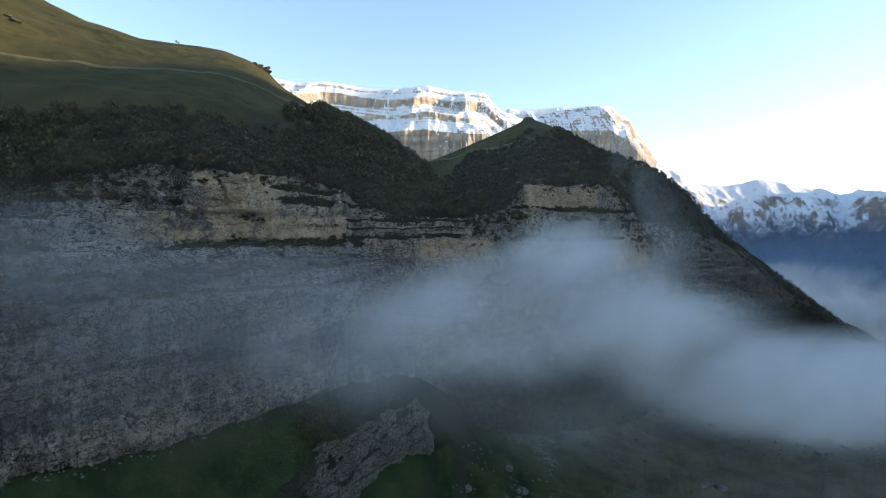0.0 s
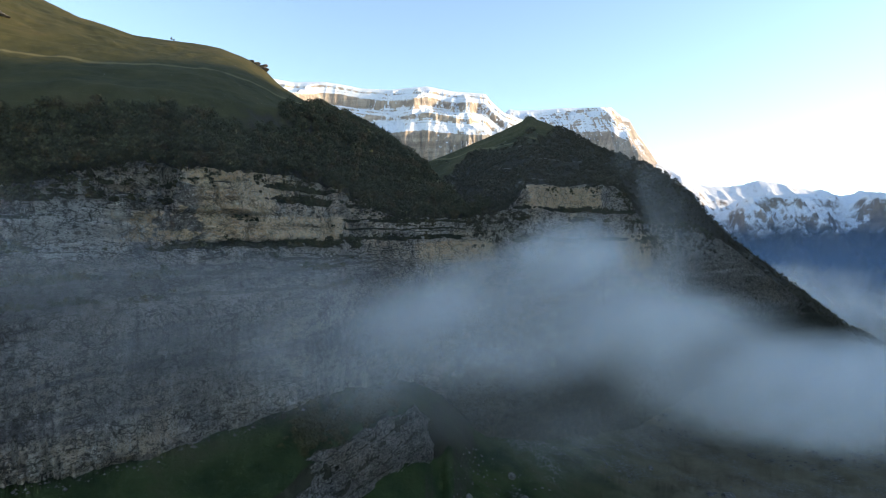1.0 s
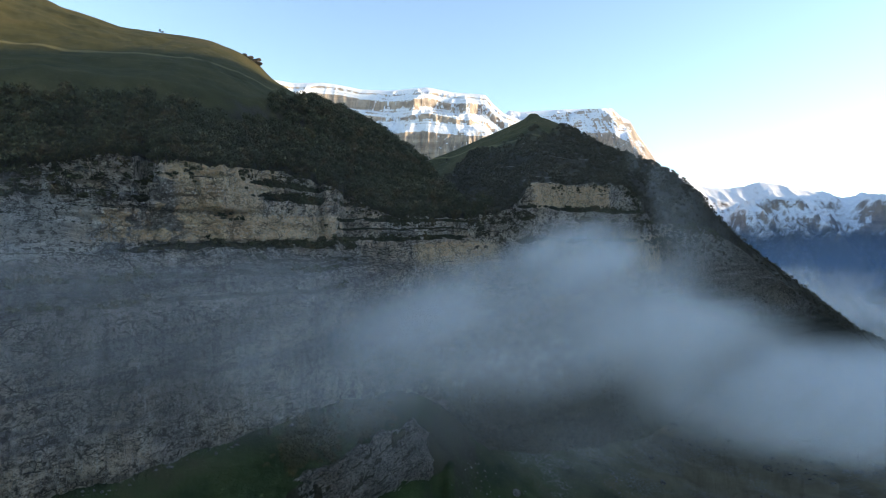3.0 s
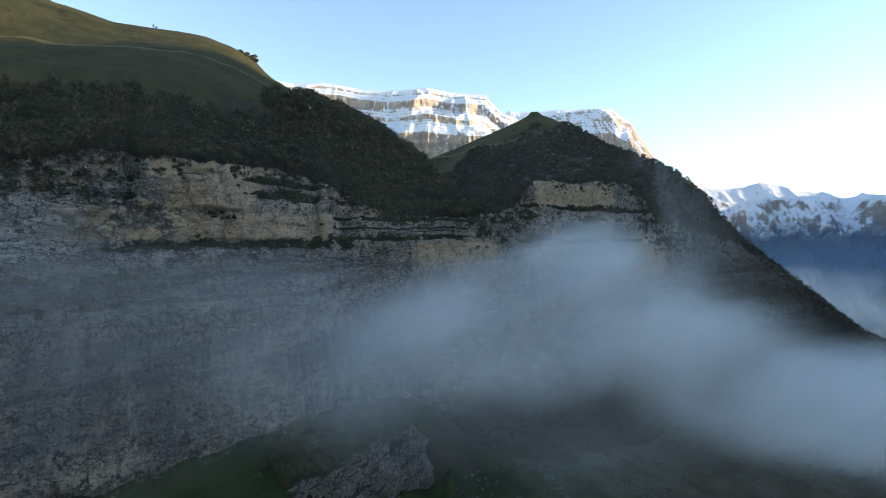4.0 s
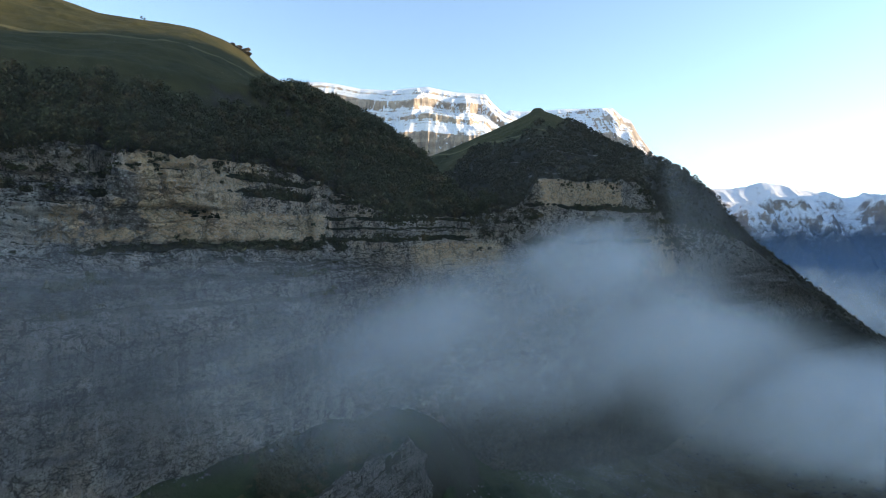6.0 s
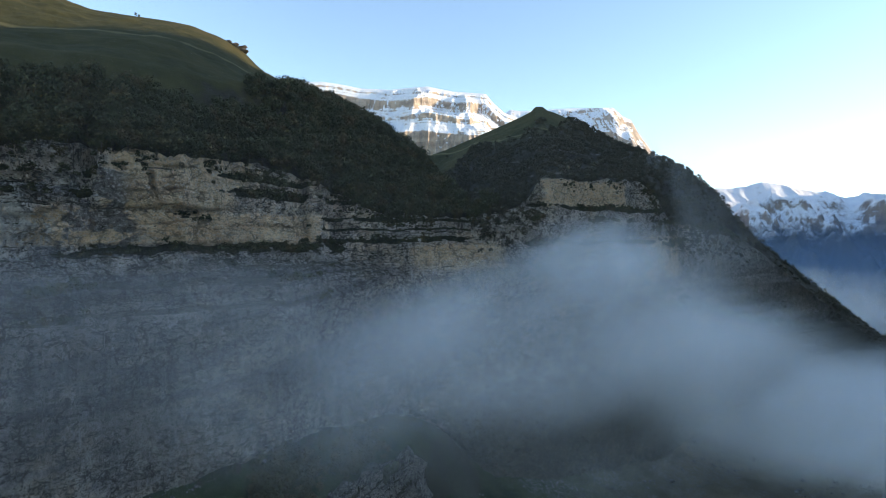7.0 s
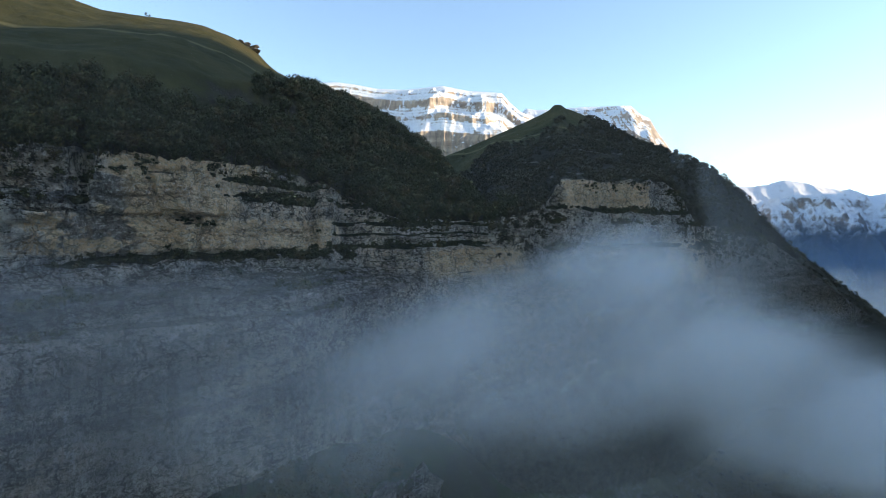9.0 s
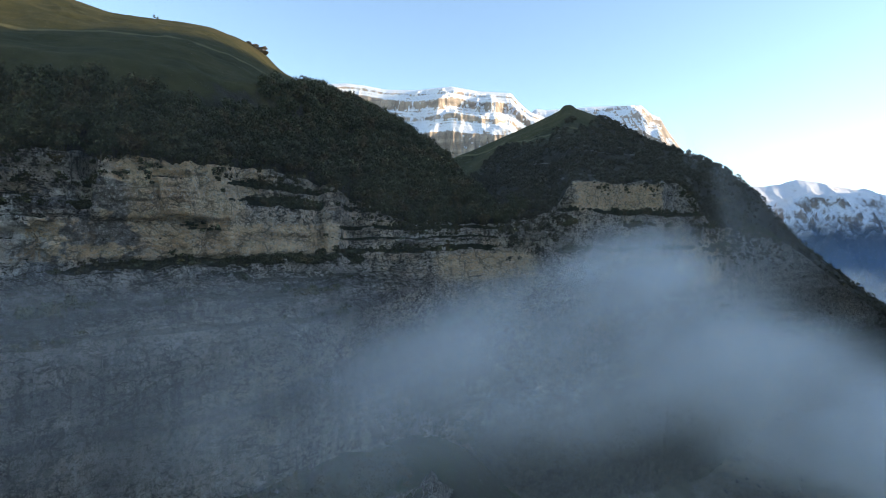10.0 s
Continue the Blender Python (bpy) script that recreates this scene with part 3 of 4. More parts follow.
tagged(sheet("ground", APRONG[::-1], APRON), "steep green grass and stony scree below the cliff", "ground", kind="structure")

# the low outcrop that crosses the grass
oc = np.nonzero((U > -.285) & (U < .004))[0]
ou = U[oc]
at = lambda yy: np.array([np.interp(-v, -APRONG[:, i, 1], APRONG[:, i, 2]) for i, v in zip(oc, yy)])
o_hi, o_lo = at(crop_y[oc] + 4.5) + 0.6, at(crop_y[oc] - 4.5) - 1.5
o_hi = o_lo + (o_hi - o_lo) * ease(-.285, -.235, ou) * ease(.004, -.012, ou)
o_hi = np.maximum(o_hi + 1.5 * fbm(ou * 60, 0.2, 0.9, 3, 47) * ease(0, .04, ou + .30), o_lo + 0.2)
ow = np.linspace(0, 1, 110)[:, None]
oz = o_lo + (o_hi - o_lo) * ow
bury = ease(-.285, -.20, ou) * ease(.004, -.03, ou)
oy = crop_y[oc] + 5 - 11.5 * bury + 2.4 * lattice(ou * 22, 0.5, 0.5, 56) + 2.2 * ow + 3.4 * ease(.44, .50, ow + 0.22 * lattice(ou * 30, 0.5, 0.5, 46)) + 1.6 * ease(.73, .77, ow + 0.2 * lattice(ou * 45, 1.5, 0.5, 54))
ox = ou * oy
tilt = oz - 0.24 * ox + 1.0 * lattice(ox / 15, oy / 15, 0.5, 53)
od = 1.6 * lattice(ox / 9, oy / 9, oz / 9, 50) + 0.4 * fbm(ox / 3, oy / 3, oz / 3, 3, 52)
for tall, wide, amp, seed in ((4.5, 8.0, 1.3, 301), (1.8, 3.0, 0.8, 311), (0.8, 1.4, 0.4, 321)):
    o, gap = blocky(ox + 0.6 * oy, tilt, tall, wide, seed)
    od = od + amp * (o + 0.8 * ease(0.35, 0.0, gap))
oy = oy + od
OUT = np.concatenate([np.stack([ou * oy, oy, oz], -1), np.stack([ou * (oy[-1:] + 9), oy[-1:] + 9, oz[-1:] - 1.0], -1)])
tagged(sheet("outcrop", OUT, CROP), "low grey limestone outcrop across the grass slope", "outcrop", kind="structure")

# the valley's floor reaches the horizon
gx = np.linspace(-4900, 4900, 140)
GX, GY = np.meshgrid(gx, gx)
GZ = -214 + 10 * fbm(GX / 700, GY / 700, 0.3, 4, 51) - 40 * ease(800, 2500, GY)
VALLEY = Mat("valley_forest", 0.95, 0.1)
vn = VALLEY.noise(0.01, 6)
VALLEY.bump(vn, 0.8, 12.0)
VALLEY.colour(VALLEY.ramp(vn, (0.35, (0.014, 0.020, 0.016)), (0.55, (0.035, 0.045, 0.028)), (0.7, (0.07, 0.07, 0.04))))
tagged(sheet("valley_floor", np.stack([GX, GY, GZ], -1), VALLEY.m), "dark forested valley floor reaching the horizon", "ground", kind="structure")


# ---- mountains far off ----
def ridged(x, y, octaves, seed):
    out, amp, prev = 0, 1.0, 1.0
    for o in range(octaves):
        n = (1 - np.abs(lattice(x * 2.1 ** o + 3.1 * o, y * 2.1 ** o, 0.5 + o, seed + o))) ** 2
        out, prev, amp = out + amp * n * prev, np.clip(n * 1.3, 0, 1), amp * 0.5
    return out


def mesa(name, knots, y0, y1, base, steps, plan, material, label, seed, rough=0.10, bands=0.8, flute=(0.26, 0.12), n=600, rows=300):
    """A mountain of level beds. knots: skyline as (u, z / depth); steps: how a smooth ramp (0 to 1) becomes cliffs and benches; plan: (u, how far it stands forward)."""
    u = np.linspace(knots[0][0], knots[-1][0], n)
    y = np.concatenate([np.linspace(y0, y1, rows), np.linspace(y1, y1 + 320, 14)[1:]])[:, None]
    x = u * y
    top = line(u, knots, 0.003) * np.minimum(y, y1)
    r = (y - y0) / (y1 - y0)
    fade = ease(1.0, 0.86, r)
    rg = ridged(x / 260, y / 420, 5, seed)
    q = np.clip(r, 0, 1) + fade * (line(u + 0.11 * (np.clip(r, 0, 1) - 0.55), plan, 0.02) + rough * (rg - 1.15) + 0.05 * fbm(x / 500, y / 500, 0.3, 2, seed + 20))
    q = np.where(r < 0.999, np.minimum(q, 0.995), 1.0)
    flutes = (1 - np.abs(lattice(x / 62, y / 900, 0.5, seed + 31))) ** 2 + 0.6 * (1 - np.abs(lattice(x / 24, y / 500, 1.5, seed + 32))) ** 2
    q = q + fade * 0.085 * np.exp(-((q - flute[0]) / flute[1]) ** 2) * (flutes - 0.75)
    warp = (0.024 * fbm(x / 130, y / 200, 0.7, 4, seed + 21) + 0.06 * lattice(x / 420, y / 900, 0.2, seed + 23)) * fade
    lift = np.interp(q + warp, [k[0] for k in steps], [k[1] for k in steps])
    fine = np.mod((lift + 0.01 * lattice(x / 300, y / 300, 0.1, seed + 22)) * 44, 1.0)
    lift = lift + (ease(0.55, 1.0, fine) - fine) / 44 * bands * ease(0.70, 0.80, lift) * fade
    z = base + (top - base) * lift - 3.0 * np.clip(y - y1 - 120, 0, 400)
    return tagged(sheet(name, np.stack([x, y + 0 * u, np.maximum(z, -300)], -1), material), label, "mountain", kind="structure")


def skyline(*pairs):
    return [((x - 784) / 1044, (443.5 - y) / 1044) for x, y in pairs]


SNOW_A = snow_material("snow_and_cliff", 100, 300, 0.43, (0.22, 0.18, 0.15), (0.52, 0.43, 0.34), (0.05, 0.05, 0.04), 1.2, 0.35)
# blue haze and shade partly put into the forest's cool dark tone
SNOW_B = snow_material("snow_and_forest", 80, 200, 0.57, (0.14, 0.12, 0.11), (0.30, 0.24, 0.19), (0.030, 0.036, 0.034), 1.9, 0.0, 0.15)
mesa("snow_mountain", skyline((380, 120), (480, 140), (520, 147), (570, 146), (600, 150), (640, 158), (690, 160), (755, 154), (800, 163), (858, 167), (870, 182), (890, 200), (930, 215), (990, 240)),
     3150, 4150, 150, [(-1, 0), (0, 0), (.18, .40), (.33, .68), (.55, .775), (.565, .81), (.70, .86), (.74, .93), (.90, .965), (.91, .98), (1, 1), (2, 1)],
     [(-.40, .05), (-.24, .10), (-.19, .02), (-.125, -.20), (-.08, -.08), (-.04, .20), (.03, .18), (.10, 0), (.2, -.1)], SNOW_A, "snow-capped mountain with banded sunlit cliffs", 61, 0.22)
SNOW_C = snow_material("rocky_snow", 100, 300, 0.58, (0.24, 0.20, 0.175), (0.50, 0.42, 0.35), (0.05, 0.05, 0.04), 1.3, 0.35)
mesa("snow_mountain", skyline((880, 215), (900, 194), (918, 197), (940, 196), (1000, 192), (1060, 191), (1080, 190), (1097, 206), (1112, 212), (1125, 235), (1145, 262), (1170, 300), (1200, 345)),
     3600, 4420, 150, [(-1, 0), (0, 0), (.25, .42), (.50, .80), (.80, .93), (1, 1), (2, 1)],
     [(.05, -.3), (.18, -.1), (.26, .06), (.30, .20), (.34, .02), (.42, -.3)], SNOW_C, "flat-topped snowy peak with a steep rocky shoulder", 71, 0.26, 0.12, (0.42, 0.24))


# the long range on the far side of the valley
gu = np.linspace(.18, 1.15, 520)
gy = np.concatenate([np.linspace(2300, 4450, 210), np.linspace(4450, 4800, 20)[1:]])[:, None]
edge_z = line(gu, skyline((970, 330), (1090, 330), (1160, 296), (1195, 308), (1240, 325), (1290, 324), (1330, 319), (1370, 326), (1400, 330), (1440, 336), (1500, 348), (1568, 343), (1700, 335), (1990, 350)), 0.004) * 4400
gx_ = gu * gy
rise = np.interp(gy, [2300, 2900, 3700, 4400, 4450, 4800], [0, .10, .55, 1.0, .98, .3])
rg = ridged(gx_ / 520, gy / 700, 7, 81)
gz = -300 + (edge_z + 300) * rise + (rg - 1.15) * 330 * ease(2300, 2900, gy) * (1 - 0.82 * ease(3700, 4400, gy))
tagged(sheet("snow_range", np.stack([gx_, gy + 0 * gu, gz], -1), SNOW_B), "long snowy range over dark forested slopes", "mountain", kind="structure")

# the ridge across the valley, which keeps the morning sun off the cliff
rt = np.linspace(0, 1, 260)
ry = np.interp(rt, [0, .35, .65, 1], [-1800, 900, 2500, 4900])
rx = line(rt, [(0, 1500), (.35, 1420), (.65, 2800), (1, 5200)], 0.04)
rr = np.linspace(-1, 1, 60)[:, None]
crest = line(rt, [(0, 420), (.236, 405), (.258, 438), (.280, 462), (.287, 466), (.293, 450), (.302, 450), (.315, 520), (.33, 570), (.38, 640), (.65, 800), (1, 850)], 0.006) + 16 * fbm(ry / 300, 0.4, 0.4, 4, 91)
RX = rx + 520 * rr
RZ = -220 + (crest + 220) * (1 - np.abs(rr)) ** 0.9 + 14 * fbm(RX / 120, ry / 120, 0.6, 4, 92)
tagged(sheet("valley_ridge", np.stack([RX, ry + 0 * rr, RZ], -1), MEADOW), "grassy mountain ridge across the valley", "mountain", kind="structure")


# ---- trees and bushes ----
def leaf_material(name, stops):
    k = Mat(name, 0.8, 0.2)
    tone = k.noise(0.12, 3, None, 0.6)
    isle = k.pos.outputs["Random Per Island"]
    col = k.ramp(tone, *stops)
    col = k.mix(0.5, col, k.ramp(isle, (0.0, (0.034, 0.038, 0.018)), (0.6, (0.064, 0.062, 0.029)), (1.0, (0.092, 0.074, 0.037))))
    return k.colour(col)


LEAVES = leaf_material("autumn_leaves", ((0.36, (0.036, 0.042, 0.019)), (0.45, (0.078, 0.086, 0.034)), (0.52, (0.050, 0.048, 0.025)), (0.58, (0.120, 0.108, 0.042)), (0.64, (0.140, 0.092, 0.044)), (0.70, (0.070, 0.056, 0.034))))
TWIGS = leaf_material("bare_scrub", ((0.36, (0.050, 0.048, 0.038)), (0.48, (0.080, 0.073, 0.056)), (0.58, (0.108, 0.091, 0.068)), (0.68, (0.072, 0.072, 0.050))))
BARK = Mat("bark", 0.9, 0.1)
BARK.colour(BARK.ramp(BARK.noise(3.0), (0.3, (0.05, 0.042, 0.035)), (0.7, (0.14, 0.12, 0.10))))


def crown_arrays(rng, tall, wide, leaves, size):
    """Leaf clumps of one crown: quads scattered over several uneven lobes."""
    lobes = []
    for i in range(rng.integers(5, 9)):
        a, r = rng.uniform(0, 6.28), wide * rng.uniform(0.1, 0.55)
        lobes.append((r * math.cos(a), r * math.sin(a), tall * rng.uniform(0.35, 0.85), wide * rng.uniform(0.28, 0.5)))
    lobes.append((0, 0, tall * 0.8, wide * 0.35))
    lobe = np.array(lobes)[rng.integers(0, len(lobes), leaves)]
    d = rng.normal(size=(leaves, 3))
    d /= np.linalg.norm(d, axis=1)[:, None]
    c = lobe[:, :3] + d * (lobe[:, 3] * rng.uniform(0.55, 1.05, leaves))[:, None] * (1, 1, 0.8)
    n = d + rng.normal(size=(leaves, 3)) * 0.26
    n /= np.linalg.norm(n, axis=1)[:, None]
    a = np.cross(n, rng.normal(size=(leaves, 3)))
    a /= np.linalg.norm(a, axis=1)[:, None]
    b = np.cross(n, a)
    s = size * rng.uniform(0.6, 1.3, (leaves, 1))
    quad = np.stack([c - a * s - b * s * 0.6, c + b * s * 1.1 - a * s * 0.2, c + a * s - b * s * 0.4], 1)
    quad[:, :, 2] = np.maximum(quad[:, :, 2], 0.15)
    return quad


def quads_mesh(name, pieces, material):
    """One mesh of loose faces, shape (faces, corners, 3)."""
    n, k = pieces.shape[:2]
    me = bpy.data.meshes.new(name)
    me.vertices.add(n * k)
    me.vertices.foreach_set("co", pieces.reshape(-1).astype(np.float32))
    me.loops.add(n * k)
    me.loops.foreach_set("vertex_index", np.arange(n * k, dtype=np.int32))
    me.polygons.add(n)
    me.polygons.foreach_set("loop_start", (np.arange(n) * k).astype(np.int32))
    me.update(calc_edges=True)
    me.materials.append(material)
    return me


def taper(bm, a, b, ra, rb, n=6):
    """A tapered limb from a to b."""
    a, b = Vector(a), Vector(b)
    q = (b - a).to_track_quat("Z", "Y")
    rings = []
    for p, r in ((a, ra), ((a + b) / 2 + Vector((0.06, -0.05, 0)) * (b - a).length, (ra + rb) / 2), (b, rb)):
        rings.append([bm.verts.new(p + q @ Vector((r * math.cos(6.2832 * i / n), r * math.sin(6.2832 * i / n), 0))) for i in range(n)])
    for lo, hi in zip(rings, rings[1:]):
        for i in range(n):
            bm.faces.new((lo[i], lo[(i + 1) % n], hi[(i + 1) % n], hi[i]))
    bm.faces.new(rings[-1])


def part(name, me, parent, label=""):
    ob = new(name, me)
    ob.parent = parent
    return tagged(ob, label)


def tree_kind(rng, tall, wide, leaves, label):
    root = new("tree")
    bm = bmesh.new()
    taper(bm, (0, 0, -0.8), (0.1, 0, tall * 0.62), 0.17, 0.07)
    for i in range(4):
        a = i * 1.7 + rng.uniform(0, 1)
        z = tall * (0.25 + 0.09 * i)
        taper(bm, (0.05, 0, z), (wide * 0.42 * math.cos(a), wide * 0.42 * math.sin(a), z + tall * 0.25), 0.075, 0.025, 5)
    me = bpy.data.meshes.new("trunk")
    bm.to_mesh(me)
    bm.free()
    me.materials.append(BARK.m)
    part("trunk", me, root)
    part("crown", quads_mesh("crown", crown_arrays(rng, tall, wide, leaves, 0.30), LEAVES), root)
    return tagged(root, label, "tree", "trees along the cliff's rim")


rng = np.random.default_rng(7)
kinds = [tree_kind(rng, t, w_, 620, "small broadleaf tree in dull autumn leaf on the cliff's rim") for t, w_ in ((7.5, 5.0), (6.2, 5.2), (5.2, 4.2), (8.2, 4.6), (4.4, 4.4))]
bushes = [crown_arrays(rng, t, w_, 300, 0.33) for t, w_ in ((5.5, 4.6), (4.2, 4.4), (3.4, 3.8), (6.4, 4.4), (2.6, 3.6), (5.0, 5.0))]
small = [crown_arrays(rng, t, w_, 64, 0.46) for t, w_ in ((3.4, 3.6), (2.6, 3.2), (4.2, 3.4), (2.0, 3.0))]

# how thickly the hillside is grown over
depth_in = HY - rim_y
wood = ease(7, -7, HY - (mid_y - 14 + 4 * wander)) * (hill_u < .07)
wood = np.maximum(wood, (hill_u > -.21) * (hill_u < .07) * ease(6, -6, HY - top_y - 10))
wood = np.maximum(wood, 0.75 * (hill_u > -.27) * (hill_u < -.14) * ease(10, -30, HY - (mid_y + (top_y - mid_y) * ease(-.25, -.16, hill_u))))
area = np.zeros(HY.shape)
area[:-1] = np.diff(HY, axis=0) * np.gradient(U) * HY[:-1] * 1.25


def scatter(weight, count):
    w_ = (weight * area).reshape(-1)
    spots = rng.choice(len(w_), count, p=w_ / w_.sum())
    return HILL.reshape(-1, 3)[spots] + rng.uniform(-0.3, 0.3, (count, 3)) * (1, 1, 0)


def stuff(name, protos, spots, material, label, low=0.7, high=1.25):
    out = []
    for p in spots:
        q = protos[rng.integers(len(protos))]
        a, s_ = rng.uniform(0, 6.28), rng.uniform(low, high)
        c_, d_ = math.cos(a) * s_, math.sin(a) * s_
        out.append(q @ np.array(((c_, d_, 0), (-d_, c_, 0), (0, 0, s_))) + p - (0, 0, 0.3))
    return tagged(new(name, quads_mesh(name, np.concatenate(out), material)), label, "foliage", kind="stuff")


view = (hill_u > -.95) * (hill_u < 1.0)
near = scatter(wood * (hill_u > -.62) * (hill_u < -.16) * ease(22, 8, depth_in), 290)
for i, p in enumerate(near):
    m = Matrix.Translation(p) @ pose(0, 0, 0, 0, 0, rng.uniform(0, 360)) @ Matrix.Scale(rng.uniform(0.75, 1.2), 4)
    if i < len(kinds):
        kinds[i].matrix_basis = m
    else:
        ob = copy_thing(kinds[i % len(kinds)], Matrix.Identity(4))
        ob.matrix_basis = m
stuff("forest", bushes, scatter(wood * view, 2700), LEAVES, "dense dark broadleaf scrub forest in autumn colours", 0.85, 1.5)
stuff("scrub", small, scatter(brush * view, 4600), TWIGS, "dark leafless scrub over the peak's slopes", 0.7, 1.3)


# shrubs that hang on the ledges, on the flank of the peak, and over the low outcrop
cu = np.broadcast_to(U, CLIFF.shape[:2])
hang = GROWN * (0.5 + fbm(CLIFF[..., 0] / 25, CLIFF[..., 1] / 25, CLIFF[..., 2] / 12, 2, 131).clip(-.5, 1))
hang *= (1 - 0.55 * ease(-.22, -.18, cu) * ease(.14, .10, cu)) * (cu > -.9) * (cu < .7) * (1 - 0.85 * ease(-.46, -.43, cu) * ease(-.28, -.31, cu)) * ease(-30, 0, CLIFF[..., 2])
high = (rim_zz - CLIFF[..., 2])
lip = ease(9, 2, high) * (0.4 + lattice(cu * 40, 1.1, 1.1, 132).clip(-.4, 1)) * (1 - 0.35 * ease(-.45, -.43, cu) * ease(-.29, -.31, cu)) * (1 - 0.8 * ease(.13, .15, cu) * ease(.30, .28, cu)) * (cu > -.9) * (cu < .45)
gully = ease(.03, .06, cu) * ease(.145, .13, cu) * ease(24, 14, high) + ease(.29, .31, cu) * ease(.46, .42, cu) * ease(34, 16, high) * 0.8
flank = 0.35 * ease(.36, .44, cu) * (cu < .85) * ease(-.25, .3, fbm(CLIFF[..., 0] / 40, CLIFF[..., 1] / 40, CLIFF[..., 2] / 15, 3, 133))
c_area = (foot / 250) ** 2 * np.gradient(U) * np.ones(CLIFF.shape[:2]) * (rim_zz - foot_zz)


def cling(weight, count, sink=0.4):
    w_ = (weight.clip(0) * c_area).reshape(-1)
    return CLIFF.reshape(-1, 3)[rng.choice(len(w_), count, p=w_ / w_.sum())] - (0, 0, sink)


dwarf = [crown_arrays(rng, t, w_, 50, 0.32) for t, w_ in ((1.6, 1.8), (1.1, 1.6), (2.2, 1.7), (0.8, 1.3))]
den = np.exp(-((CLIFF[..., 0] + 84) / 2.2) ** 2 - ((CLIFF[..., 2] - 13.6) / 1.2) ** 2)
stuff("ledge_shrubs", dwarf, np.concatenate([cling(hang, 2300), cling(lip, 900), cling(den, 9, 0.8)]), LEAVES, "low dark shrubs growing on the cliff's ledges", 0.7, 1.6)
low_face = ease(.0, .05, cu) * ease(.46, .40, cu) * ease(-60, -80, CLIFF[..., 2])
stuff("flank_scrub", small, np.concatenate([cling(gully, 420), cling(flank, 220, 1.0), cling(low_face, 420, 0.8)]), TWIGS, "dark scrub on the steep flank of the peak", 0.6, 1.2)
a_u = np.broadcast_to(U, AY.shape)
bank = ease(-.27, -.22, a_u) * ease(-.06, -.10, a_u) * ease(4, 7, AY - crop_y) * ease(26, 14, AY - crop_y) * (0.6 + fbm(AX / 12, AY / 12, 0.7, 2, 134)).clip(0)
bw = (bank * np.gradient(U)).reshape(-1)
autumn = leaf_material("russet_leaves", ((0.30, (0.040, 0.045, 0.015)), (0.46, (0.075, 0.070, 0.020)), (0.58, (0.100, 0.078, 0.024)), (0.70, (0.100, 0.064, 0.024))))
stuff("bank_shrubs", small, APRONG.reshape(-1, 3)[rng.choice(len(bw), 330, p=bw / bw.sum())], autumn, "russet autumn shrubs above the low outcrop", 0.6, 1.1)


# ---- boulders ----
STONE = Mat("boulder_stone", 0.9, 0.15)
sn = STONE.noise(0.9, 5)
STONE.bump(sn, 0.8, 0.4)
STONE.colour(STONE.ramp(sn, (0.35, (0.06, 0.058, 0.055)), (0.5, (0.12, 0.115, 0.108)), (0.68, (0.22, 0.21, 0.195))))


def boulder_mesh(seed):
    bm = bmesh.new()
    bmesh.ops.create_icosphere(bm, subdivisions=2, radius=1)
    for v in bm.verts:
        n = noise.noise(v.co * 1.1 + Vector((seed * 7.1, 0, 0))) + 0.5 * noise.noise(v.co * 2.7 + Vector((0, seed * 3.3, 0)))
        v.co *= 1 + 0.42 * n
        v.co.z *= 0.72
        v.co.x = max(min(v.co.x, 0.82), -0.9)
    me = bpy.data.meshes.new("boulder")
    bm.to_mesh(me)
    bm.free()
    me.materials.append(STONE.m)
    return me


stones = [boulder_mesh(i) for i in range(7)]
apron_u = np.broadcast_to(U, AY.shape)
a_area = np.zeros(AY.shape)
a_area[:-1] = np.abs(np.diff(AY, axis=0)) * np.gradient(U) * AY[:-1]
rubble = ease(.02, .06, apron_u) * ease(.95, .8, apron_u) * (AY > 240) * ease(.05, .45, fbm(AX / 45, AY / 45, 1.1, 3, 111)) + 0.4 * ease(.0, .03, apron_u) * ease(.2, .1, apron_u) * (AY < 335) * (AY > 250)
w_ = (rubble * a_area).reshape(-1)
spots = APRONG.reshape(-1, 3)[rng.choice(len(w_), 240, p=w_ / w_.sum())]
for i, p in enumerate(spots):
    ob = new("boulder", stones[i % 7])
    s_ = 0.9 + 2.4 * rng.uniform() ** 3
    ob.matrix_world = Matrix.Translation(p + (0, 0, 0.15 * s_)) @ pose(0, 0, 0, rng.uniform(-20, 20), rng.uniform(-20, 20), rng.uniform(0, 360)) @ Matrix.Scale(s_, 4)
    tagged(ob, "rough grey limestone boulder lying on the scree", "boulder", "boulders on the scree")

tiny = []
ledge = np.nonzero((U > -.75) & (U < -.12))[0]
foot_spots = CLIFF[0][rng.choice(ledge, 200)] + np.stack([rng.uniform(-1, 1, 200), rng.uniform(-5, 0.5, 200), rng.uniform(-2.2, -0.4, 200)], -1)
